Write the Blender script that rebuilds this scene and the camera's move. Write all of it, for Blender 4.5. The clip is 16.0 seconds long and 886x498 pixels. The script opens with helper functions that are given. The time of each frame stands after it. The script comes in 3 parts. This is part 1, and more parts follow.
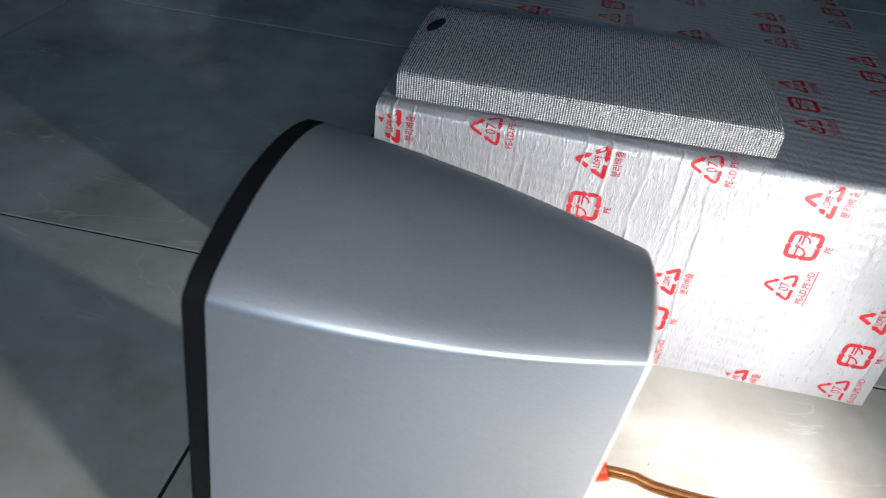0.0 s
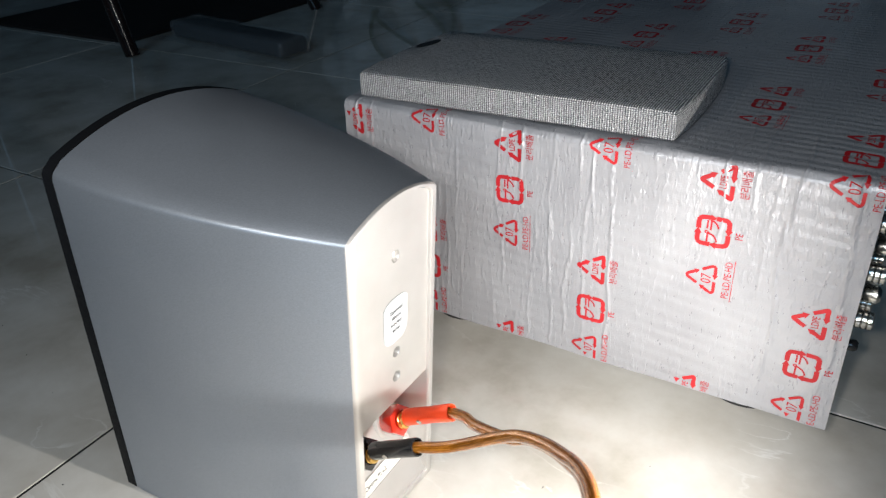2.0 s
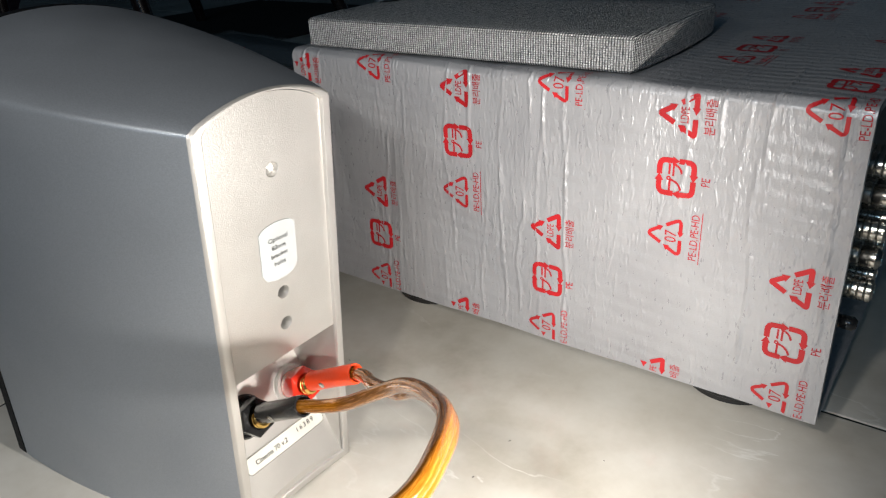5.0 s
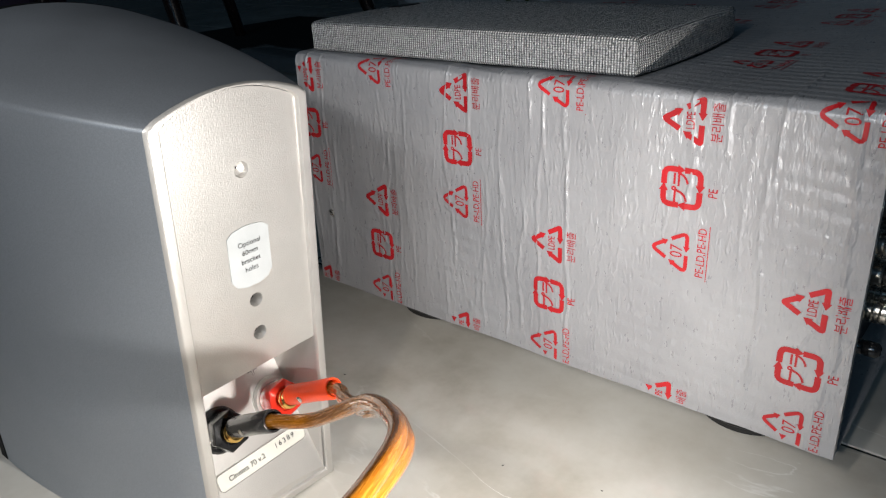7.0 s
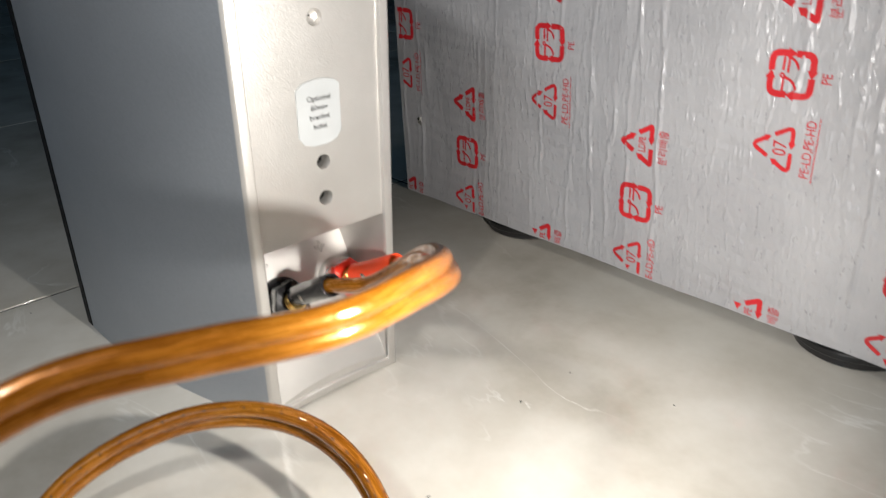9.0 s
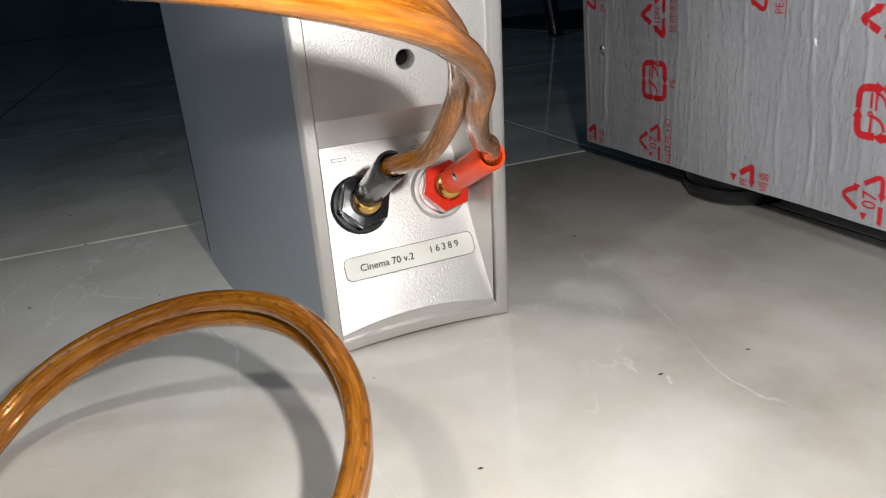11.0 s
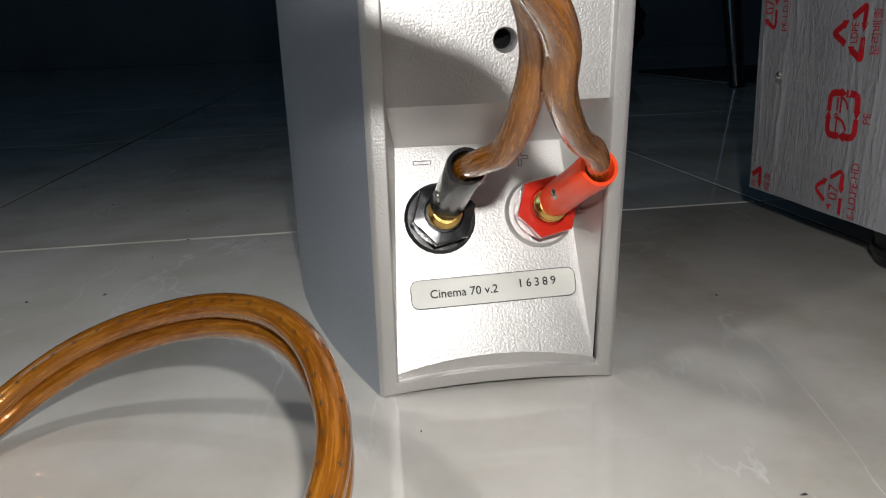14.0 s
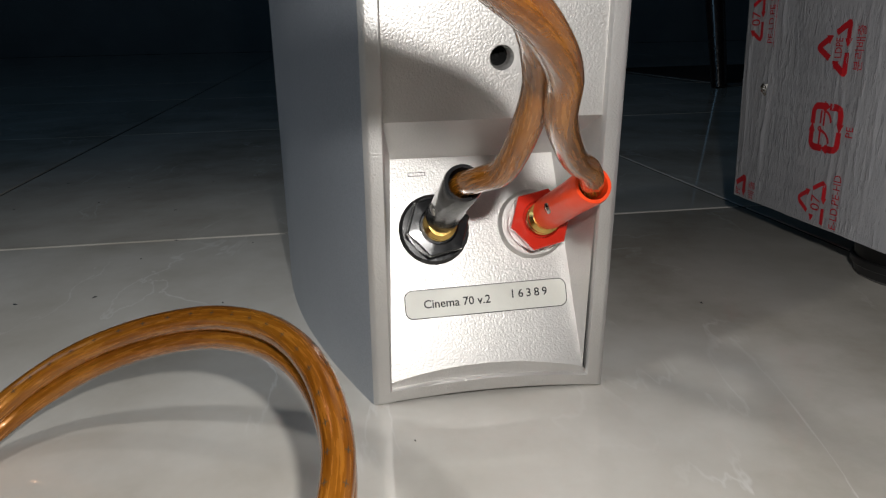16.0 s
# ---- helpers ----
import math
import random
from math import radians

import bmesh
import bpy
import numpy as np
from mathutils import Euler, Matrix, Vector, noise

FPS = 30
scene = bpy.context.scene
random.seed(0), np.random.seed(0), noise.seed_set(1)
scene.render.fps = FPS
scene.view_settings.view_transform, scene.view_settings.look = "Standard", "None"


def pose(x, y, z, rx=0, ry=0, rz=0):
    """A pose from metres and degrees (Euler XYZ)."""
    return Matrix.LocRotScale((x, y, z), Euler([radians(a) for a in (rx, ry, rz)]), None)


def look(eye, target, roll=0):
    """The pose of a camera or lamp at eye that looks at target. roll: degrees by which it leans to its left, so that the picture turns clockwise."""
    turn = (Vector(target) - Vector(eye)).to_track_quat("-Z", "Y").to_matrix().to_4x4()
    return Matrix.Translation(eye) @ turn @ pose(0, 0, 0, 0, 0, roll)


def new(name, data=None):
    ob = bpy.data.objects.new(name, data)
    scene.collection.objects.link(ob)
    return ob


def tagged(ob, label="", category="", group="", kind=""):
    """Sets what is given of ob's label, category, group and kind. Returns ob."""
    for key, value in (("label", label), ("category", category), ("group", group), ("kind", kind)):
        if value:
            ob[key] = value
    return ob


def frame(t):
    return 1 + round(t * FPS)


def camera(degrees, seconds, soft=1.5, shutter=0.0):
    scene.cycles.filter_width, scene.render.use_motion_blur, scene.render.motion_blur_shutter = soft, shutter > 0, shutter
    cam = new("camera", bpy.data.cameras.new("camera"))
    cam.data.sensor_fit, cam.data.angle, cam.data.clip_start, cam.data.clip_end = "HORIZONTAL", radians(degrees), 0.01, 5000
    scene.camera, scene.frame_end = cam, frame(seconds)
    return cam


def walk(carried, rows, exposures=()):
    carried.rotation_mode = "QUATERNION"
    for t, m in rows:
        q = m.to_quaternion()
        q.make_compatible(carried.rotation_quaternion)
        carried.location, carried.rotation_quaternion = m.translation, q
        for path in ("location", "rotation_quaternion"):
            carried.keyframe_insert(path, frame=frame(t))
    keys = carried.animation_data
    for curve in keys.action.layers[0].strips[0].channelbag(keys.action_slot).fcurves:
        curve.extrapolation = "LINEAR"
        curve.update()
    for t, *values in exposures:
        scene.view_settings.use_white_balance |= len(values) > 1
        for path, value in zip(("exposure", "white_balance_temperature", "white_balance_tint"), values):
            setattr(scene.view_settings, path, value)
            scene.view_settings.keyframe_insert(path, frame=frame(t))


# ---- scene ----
cam = camera(61.3, 16.0, soft=1.2, shutter=0.4)
PATH = [
    (0, (0.023, 0.019, 0.311), (-0.183, 1.609, -0.885), 6.4),
    (0.5, (0.12, -0.001, 0.314), (-0.523, 1.53, -0.8), -0.1),
    (1, (0.171, 0.006, 0.298), (-0.606, 1.488, -0.798), -2.3),
    (1.5, (0.192, 0.009, 0.293), (-0.675, 1.463, -0.772), -2.4),
    (2, (0.213, 0.014, 0.283), (-0.735, 1.478, -0.697), -3.0),
    (2.5, (0.232, 0.028, 0.269), (-0.766, 1.506, -0.637), -5.3),
    (3, (0.23, 0.032, 0.255), (-0.788, 1.514, -0.622), -3.8),
    (3.5, (0.231, 0.035, 0.245), (-0.833, 1.506, -0.594), -3.4),
    (4, (0.239, 0.044, 0.236), (-0.858, 1.49, -0.604), -3.3),
    (4.5, (0.244, 0.052, 0.227), (-0.85, 1.489, -0.633), -3.0),
    (5, (0.249, 0.061, 0.22), (-0.858, 1.49, -0.636), -3.2),
    (5.2, (0.25, 0.064, 0.218), (-0.862, 1.488, -0.64), -3.1),
    (7.3, (0.26, 0.084, 0.205), (-0.97, 1.445, -0.591), -3.5),
    (7.5, (0.263, 0.084, 0.202), (-0.995, 1.421, -0.592), -3.6),
    (8, (0.261, 0.081, 0.202), (-1.12, 1.275, -0.614), -3.2),
    (8.5, (0.247, 0.081, 0.191), (-1.117, 1.264, -0.669), -2.2),
    (9, (0.266, 0.088, 0.172), (-1.121, 1.254, -0.673), -2.8),
    (9.5, (0.289, 0.098, 0.143), (-1.193, 1.151, -0.691), -4.1),
    (10, (0.289, 0.116, 0.120), (-1.326, 0.980, -0.682), -5.0),
    (10.2, (0.280, 0.124, 0.116), (-1.373, 0.930, -0.664), -5.2),
    (12.5, (0.225, 0.171, 0.084), (-1.673, 0.489, -0.461), -3.2),
    (13, (0.2125, 0.1705, 0.0895), (-1.699, 0.404, -0.456), -2.0),
    (13.5, (0.216, 0.175, 0.085), (-1.692, 0.41, -0.467), -1.9),
    (14, (0.217, 0.177, 0.083), (-1.692, 0.42, -0.461), -2.1),
    (14.5, (0.213, 0.174, 0.083), (-1.687, 0.438, -0.484), -1.6),
    (15, (0.216, 0.175, 0.085), (-1.691, 0.432, -0.462), -2.0),
    (15.5, (0.216, 0.174, 0.086), (-1.69, 0.442, -0.457), -1.6),
    (16, (0.218, 0.174, 0.088), (-1.679, 0.464, -0.475), -1.2),
]
walk(cam, [(t, look(eye, target, roll)) for t, eye, target, roll in PATH],
     exposures=[(0.0, 0.80, 6500, 10), (1.0, 0.58, 6550, 10), (3.0, 0.38, 6750, 10), (5.0, 0.06, 6930, 10), (7.5, -0.12, 6720, 10), (8.5, -0.17, 6800, 10),
                (9.0, -0.2, 6850, 10), (10.0, -0.62, 6700, 10), (12.5, -0.45, 6350, 10), (13.5, -0.7, 6400, 10), (16.0, -0.95, 6550, 10)])
CABLE_POINTS = [
    (0.1024, 0.2081, 0.0696), (0.1253, 0.2021, 0.0851), (0.1498, 0.1863, 0.0964), (0.1631, 0.1654, 0.1035), (0.1692, 0.1437, 0.1074), (0.1629, 0.1226, 0.1087),
    (0.1563, 0.1028, 0.1085), (0.1534, 0.0828, 0.1034), (0.1520, 0.0620, 0.0978), (0.1580, 0.0470, 0.0920), (0.1640, 0.0300, 0.0700), (0.1740, 0.0260, 0.0440),
    (0.1840, 0.0380, 0.0200), (0.1820, 0.0660, 0.0100), (0.1535, 0.0938, 0.0057), (0.1296, 0.0987, 0.0056), (0.1078, 0.0941, 0.0050), (0.0883, 0.0908, 0.0048),
    (0.0720, 0.0921, 0.0051), (0.0605, 0.0973, 0.0071), (0.0551, 0.1058, 0.0124), (0.0559, 0.1177, 0.0192), (0.0613, 0.1320, 0.0256), (0.0701, 0.1462, 0.0306),
    (0.0823, 0.1576, 0.0338), (0.0963, 0.1658, 0.0353), (0.1101, 0.1710, 0.0337), (0.1235, 0.1729, 0.0292), (0.1364, 0.1707, 0.0253), (0.1500, 0.1647, 0.0235),
    (0.1642, 0.1560, 0.0226), (0.1789, 0.1430, 0.0221), (0.1895, 0.1267, 0.0158), (0.2070, 0.1080, 0.0125), (0.2400, 0.0800, 0.0062), (0.3000, 0.0300, 0.0058),
    (0.4000, -0.0500, 0.0058),
]

# ---- world and lights ----
world = bpy.data.worlds.new("night_room")
scene.world = world
world.use_nodes = True
world.node_tree.nodes["Background"].inputs[0].default_value = (0.35, 0.55, 0.8, 1)
world.node_tree.nodes["Background"].inputs[1].default_value = 0.010

# stand-ins for the one lamp that the camera carries, all lit at once and filling each other's shadows, at three places
# of its way: above the cabinet, over the cable, low behind the cabinet
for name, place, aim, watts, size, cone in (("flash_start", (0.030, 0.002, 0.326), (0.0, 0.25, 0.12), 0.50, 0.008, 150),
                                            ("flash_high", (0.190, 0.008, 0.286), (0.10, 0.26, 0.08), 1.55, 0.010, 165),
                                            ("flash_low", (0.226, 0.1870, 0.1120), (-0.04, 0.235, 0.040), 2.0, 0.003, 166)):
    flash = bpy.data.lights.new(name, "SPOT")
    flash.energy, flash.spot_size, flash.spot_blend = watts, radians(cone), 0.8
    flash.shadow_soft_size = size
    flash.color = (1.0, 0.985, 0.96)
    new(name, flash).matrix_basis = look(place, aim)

# faint blue fill light, added behind the camera in a made-up window
blue_fill = bpy.data.lights.new("blue_fill_light", "AREA")
blue_fill.shape, blue_fill.size, blue_fill.size_y, blue_fill.energy, blue_fill.color = "RECTANGLE", 1.4, 1.1, 11.0, (0.34, 0.66, 1.0)
new("blue_fill_light", blue_fill).matrix_basis = look((0.6, -2.38, 1.55), (0.3, 0.6, 0.4))

# ---- helpers of this scene ----


def part(name, bm, mat, parent=None, label="", smooth=False):
    me = bpy.data.meshes.new(name)
    bm.to_mesh(me)
    bm.free()
    me.materials.append(mat)
    if smooth:
        me.polygons.foreach_set("use_smooth", [True] * len(me.polygons))
        me.set_sharp_from_angle(angle=radians(38))
    ob = new(name, me)
    if parent:
        ob.parent = parent
    if label:
        ob["label"] = label
    return ob


def thing(name, label, category, at=(0, 0, 0), rz=0.0, group="", kind=""):
    ob = new(name)
    ob.empty_display_size = 0.02
    ob.matrix_basis = pose(*at, 0, 0, rz)
    return tagged(ob, label, category, group, kind)


def fresh():
    return bmesh.new()


def box(bm, x0, x1, y0, y1, z0, z1, bevel=0.0, segs=2):
    m = Matrix.Translation(((x0 + x1) / 2, (y0 + y1) / 2, (z0 + z1) / 2)) @ Matrix.Diagonal((x1 - x0, y1 - y0, z1 - z0, 1))
    made = bmesh.ops.create_cube(bm, size=1, matrix=m)["verts"]
    if bevel:
        edges = list({e for v in made for e in v.link_edges})
        bmesh.ops.bevel(bm, geom=edges, offset=bevel, segments=segs, affect="EDGES", profile=0.5)
    return bm


def frame_to(axis, at):
    """A matrix whose z runs along axis."""
    return Matrix.Translation(at) @ Vector(axis).to_track_quat("Z", "Y").to_matrix().to_4x4()


def turned(bm, profile, m, segs=24, close=True):
    """A body of revolution about z from (radius, z) pairs, laid out by m."""
    rings = []
    for r, z in profile:
        rings.append([bm.verts.new(m @ Vector((r * math.cos(2 * math.pi * k / segs), r * math.sin(2 * math.pi * k / segs), z))) for k in range(segs)])
    for a, b in zip(rings, rings[1:]):
        for k in range(segs):
            bm.faces.new((a[k], a[(k + 1) % segs], b[(k + 1) % segs], b[k]))
    if close:
        bm.faces.new(rings[0][::-1])
        bm.faces.new(rings[-1])
    return bm


def smooth_path(points, per=10):
    """A Catmull-Rom line through the points."""
    p = [Vector(q) for q in points]
    p = [2 * p[0] - p[1]] + p + [2 * p[-1] - p[-2]]
    out = []
    for k in range(1, len(p) - 2):
        a, b, c, d = p[k - 1 : k + 3]
        for n in range(per):
            t = n / per
            out.append(0.5 * (2 * b + (c - a) * t + (2 * a - 5 * b + 4 * c - d) * t**2 + (3 * b - a - 3 * c + d) * t**3))
    out.append(p[-2])
    return out


def tube(bm, line, radius, segs=12, offset=None, flat=1.0, mapped=False):
    """A tube along a line; offset(n) gives the shift of ring n, radius may be a function of n."""
    rings = []
    side = None
    for n, q in enumerate(line):
        t = (line[min(n + 1, len(line) - 1)] - line[max(n - 1, 0)]).normalized()
        if side is None:
            side = t.cross(Vector((0, 0, 1)) if abs(t.z) < 0.9 else Vector((1, 0, 0))).normalized()
        side = (side - t * side.dot(t)).normalized()
        up = t.cross(side)
        r = radius(n) if callable(radius) else radius
        c = q + (offset(n) if offset else Vector())
        rings.append([bm.verts.new(c + r * (math.cos(2 * math.pi * k / segs) * side + flat * math.sin(2 * math.pi * k / segs) * up)) for k in range(segs)])
    uvs = bm.loops.layers.uv.new("run") if mapped else None
    gone = 0.0
    for n, (a, b) in enumerate(zip(rings, rings[1:])):
        step = (line[n + 1] - line[n]).length
        for k in range(segs):
            f = bm.faces.new((a[k], a[(k + 1) % segs], b[(k + 1) % segs], b[k]))
            if mapped:
                for l, uv in zip(f.loops, ((k, 0), (k + 1, 0), (k + 1, step), (k, step))):
                    l[uvs].uv = (uv[0] / segs, gone + uv[1])
        gone += step
    bm.faces.new(rings[0][::-1])
    bm.faces.new(rings[-1])
    return bm


def sheet(loops, thick=0.0):
    """A flat face in the xy plane from an outline and holes, filled; with thickness downwards if given."""
    bm = fresh()
    edges = []
    for loop in loops:
        vs = [bm.verts.new((p[0], p[1], 0)) for p in loop]
        edges += [bm.edges.new((vs[k], vs[(k + 1) % len(vs)])) for k in range(len(vs))]
    bmesh.ops.triangle_fill(bm, use_beauty=True, use_dissolve=False, edges=edges, normal=(0, 0, 1))
    for f in bm.faces:
        if f.normal.z < 0:
            f.normal_flip()
    if thick:
        made = bmesh.ops.extrude_face_region(bm, geom=list(bm.faces))
        for v in made["geom"]:
            if isinstance(v, bmesh.types.BMVert):
                v.co.z -= thick
        bmesh.ops.recalc_face_normals(bm, faces=list(bm.faces))
    return bm


def circle(cx, cy, r, n=20):
    return [(cx + r * math.cos(2 * math.pi * k / n), cy + r * math.sin(2 * math.pi * k / n)) for k in range(n)]


def letters(body, size, align="CENTER", spacing=1.0, bold=0.0, narrow=1.0):
    """Writing as a flat mesh in the xy plane, in Blender's own font."""
    curve = bpy.data.curves.new("writing", "FONT")
    curve.body, curve.size, curve.align_x, curve.align_y, curve.space_character = body, size, align, "CENTER", spacing
    curve.resolution_u, curve.offset = 3, bold * size
    tmp = bpy.data.objects.new("writing", curve)
    scene.collection.objects.link(tmp)
    me = bpy.data.meshes.new_from_object(tmp.evaluated_get(bpy.context.evaluated_depsgraph_get()))
    bm = fresh()
    bm.from_mesh(me)
    bm.transform(Matrix.Diagonal((narrow, 1, 1, 1)))
    bpy.data.objects.remove(tmp)
    bpy.data.meshes.remove(me)
    bpy.data.curves.remove(curve)
    return bm


def joined(bm, other, m=None):
    if m is not None:
        other.transform(m)
    me = bpy.data.meshes.new("tmp")
    other.to_mesh(me)
    other.free()
    bm.from_mesh(me)
    bpy.data.meshes.remove(me)
    return bm


# ---- materials ----


def nodes_of(name, colour, rough=0.5, metal=0.0, coat=0.0, spec=0.5):
    mat = bpy.data.materials.new(name)
    mat.use_nodes = True
    b = mat.node_tree.nodes["Principled BSDF"]
    b.inputs["Base Color"].default_value = (*colour, 1)
    b.inputs["Roughness"].default_value = rough
    b.inputs["Metallic"].default_value = metal
    b.inputs["Coat Weight"].default_value = coat
    b.inputs["Coat Roughness"].default_value = 0.08
    b.inputs["Specular IOR Level"].default_value = spec
    return mat, mat.node_tree, b


def link(t, a, b):
    t.links.new(a, b)


def coords(t, scale=(1, 1, 1), which="Object"):
    tc, mp = t.nodes.new("ShaderNodeTexCoord"), t.nodes.new("ShaderNodeMapping")
    mp.inputs["Scale"].default_value = scale
    link(t, tc.outputs[which], mp.inputs["Vector"])
    return mp.outputs["Vector"]


def noise_of(t, scale, detail=4.0, rough=0.55, vector=None):
    n = t.nodes.new("ShaderNodeTexNoise")
    n.inputs["Scale"].default_value, n.inputs["Detail"].default_value, n.inputs["Roughness"].default_value = scale, detail, rough
    if vector is not None:
        link(t, vector, n.inputs["Vector"])
    return n.outputs["Fac"]


def ramp(t, fac, stops):
    r = t.nodes.new("ShaderNodeValToRGB")
    while len(r.color_ramp.elements) < len(stops):
        r.color_ramp.elements.new(0.5)
    for e, (pos, col) in zip(r.color_ramp.elements, stops):
        e.position, e.color = pos, (*col, 1) if len(col) == 3 else col
    link(t, fac, r.inputs["Fac"])
    return r.outputs["Color"]


def bump(t, b, height, strength, distance, after=None):
    n = t.nodes.new("ShaderNodeBump")
    n.inputs["Strength"].default_value, n.inputs["Distance"].default_value = strength, distance
    link(t, height, n.inputs["Height"])
    if after is not None:
        link(t, after, n.inputs["Normal"])
    link(t, n.outputs["Normal"], b.inputs["Normal"])
    return n.outputs["Normal"]


def ranged(t, fac, lo, hi, a=0.0, c=1.0):
    n = t.nodes.new("ShaderNodeMapRange")
    for k, v in zip(("From Min", "From Max", "To Min", "To Max"), (a, c, lo, hi)):
        n.inputs[k].default_value = v
    link(t, fac, n.inputs["Value"])
    return n.outputs["Result"]


def grey(v, tint=(1, 1, 1)):
    return tuple(v * k for k in tint)


def silver_paint():
    m, t, b = nodes_of("silver_paint", (0.5, 0.51, 0.53), 0.42, 0.68)
    v = coords(t)
    fine, wide = noise_of(t, 2600, 2, vector=v), noise_of(t, 22, 5, vector=v)
    link(t, ramp(t, fine, [(0.3, (0.375, 0.405, 0.45)), (0.7, (0.475, 0.51, 0.56))]), b.inputs["Base Color"])
    link(t, ranged(t, wide, 0.36, 0.5, 0.3, 0.7), b.inputs["Roughness"])
    bump(t, b, fine, 0.06, 0.0003)
    return m


def textured_silver():
    m, t, b = nodes_of("textured_silver_plastic", (0.6, 0.6, 0.6), 0.38, 0.7)
    v = coords(t)
    grain, wide = noise_of(t, 2000, 2, 0.5, v), noise_of(t, 30, 4, vector=v)
    link(t, ramp(t, wide, [(0.3, (0.56, 0.545, 0.525)), (0.7, (0.64, 0.625, 0.605))]), b.inputs["Base Color"])
    link(t, ranged(t, grain, 0.34, 0.5), b.inputs["Roughness"])
    bump(t, b, grain, 0.36, 0.00028)
    return m


def plain(name, colour, rough=0.5, metal=0.0, coat=0.0, grain=400, depth=0.0002, vary=0.12):
    m, t, b = nodes_of(name, colour, rough, metal, coat)
    v = coords(t)
    n, w = noise_of(t, grain, 4, vector=v), noise_of(t, grain / 14, 4, vector=v)
    lo, hi = tuple(c * (1 - vary) for c in colour), tuple(min(1, c * (1 + vary)) for c in colour)
    link(t, ramp(t, w, [(0.3, lo), (0.7, hi)]), b.inputs["Base Color"])
    link(t, ranged(t, n, max(0.02, rough - 0.07), min(1, rough + 0.07), 0.3, 0.7), b.inputs["Roughness"])
    bump(t, b, n, 0.25, depth)
    return m


def foam():
    """Metallised foam film with faint ribs along x, small upright wrinkles and long thin creases."""
    m, t, b = nodes_of("foam_film", (0.5, 0.5, 0.52), 0.34, 0.22)
    v = coords(t)
    rib = t.nodes.new("ShaderNodeTexWave")
    rib.wave_type, rib.bands_direction = "BANDS", "DIAGONAL"
    rib.inputs["Scale"].default_value, rib.inputs["Distortion"].default_value, rib.inputs["Detail"].default_value = 1.0, 1.8, 2
    rib.inputs["Detail Scale"].default_value = 1.2
    link(t, coords(t, (9.0, 92.0, 92.0)), rib.inputs["Vector"])
    patch = noise_of(t, 17, 3, vector=v)
    ribs = t.nodes.new("ShaderNodeMath")
    ribs.operation = "MULTIPLY"
    link(t, rib.outputs["Fac"], ribs.inputs[0])
    link(t, ranged(t, patch, 0.25, 1.0, 0.35, 0.65), ribs.inputs[1])
    wrinkle = noise_of(t, 1.0, 3, 0.6, coords(t, (620, 210, 210)))
    folds = ramp(t, noise_of(t, 1.0, 2, 0.5, coords(t, (430, 105, 105))), [(0.56, (0, 0, 0)), (0.66, (1, 1, 1)), (0.72, (0.2, 0.2, 0.2))])
    wide = noise_of(t, 26, 4, vector=v)
    link(t, ramp(t, wide, [(0.3, (0.36, 0.36, 0.38)), (0.7, (0.44, 0.44, 0.46))]), b.inputs["Base Color"])
    link(t, ranged(t, wrinkle, 0.26, 0.46, 0.3, 0.7), b.inputs["Roughness"])
    n = bump(t, b, ribs.outputs[0], 0.26, 0.0012)
    n = bump(t, b, wrinkle, 0.42, 0.0010, n)
    n = bump(t, b, folds, 0.32, 0.0006, n)
    bump(t, b, noise_of(t, 1400, 2, 0.6, v), 0.20, 0.0003, n)
    return m


def tile_stone():
    m, t, b = nodes_of("polished_tile", (0.7, 0.69, 0.66), 0.1)
    v = coords(t, (1, 1, 1), "Generated")
    info = t.nodes.new("ShaderNodeObjectInfo")
    shift = t.nodes.new("ShaderNodeVectorMath")
    shift.operation = "MULTIPLY_ADD"
    shift.inputs[1].default_value = (1, 1, 1)
    mult = t.nodes.new("ShaderNodeVectorMath")
    mult.operation = "SCALE"
    mult.inputs["Scale"].default_value = 37.0
    link(t, info.outputs["Random"], mult.inputs[0])
    link(t, v, shift.inputs[0])
    link(t, mult.outputs["Vector"], shift.inputs[2])
    s = shift.outputs["Vector"]
    cloud, fleck = noise_of(t, 4.2, 7, 0.6, s), noise_of(t, 46, 5, 0.6, s)
    vein = t.nodes.new("ShaderNodeTexNoise")
    vein.inputs["Scale"].default_value, vein.inputs["Detail"].default_value, vein.inputs["Distortion"].default_value = 1.0, 6.0, 0.8
    streak = t.nodes.new("ShaderNodeMapping")
    streak.inputs["Rotation"].default_value, streak.inputs["Scale"].default_value = (0, 0, 0.6), (2.4, 6.5, 1)
    link(t, s, streak.inputs["Vector"])
    link(t, streak.outputs["Vector"], vein.inputs["Vector"])
    base = ramp(t, cloud, [(0.33, (0.42, 0.385, 0.325)), (0.47, (0.56, 0.53, 0.475)), (0.66, (0.69, 0.67, 0.625))])
    band = ramp(t, vein.outputs["Fac"], [(0.4925, (0, 0, 0)), (0.5, (1, 1, 1)), (0.5075, (0, 0, 0))])
    mix = t.nodes.new("ShaderNodeMixRGB")
    mix.inputs["Color2"].default_value = (0.80, 0.79, 0.76, 1)
    half = t.nodes.new("ShaderNodeMath")
    half.operation = "MULTIPLY"
    link(t, ranged(t, noise_of(t, 5.5, 2, vector=s), 0.0, 0.75, 0.46, 0.64), half.inputs[1])
    link(t, band, half.inputs[0])
    link(t, half.outputs[0], mix.inputs["Fac"])
    link(t, base, mix.inputs["Color1"])
    link(t, mix.outputs["Color"], b.inputs["Base Color"])
    link(t, ranged(t, fleck, 0.015, 0.05, 0.3, 0.7), b.inputs["Roughness"])
    bump(t, b, noise_of(t, 9, 3, vector=s), 0.03, 0.002)
    return m


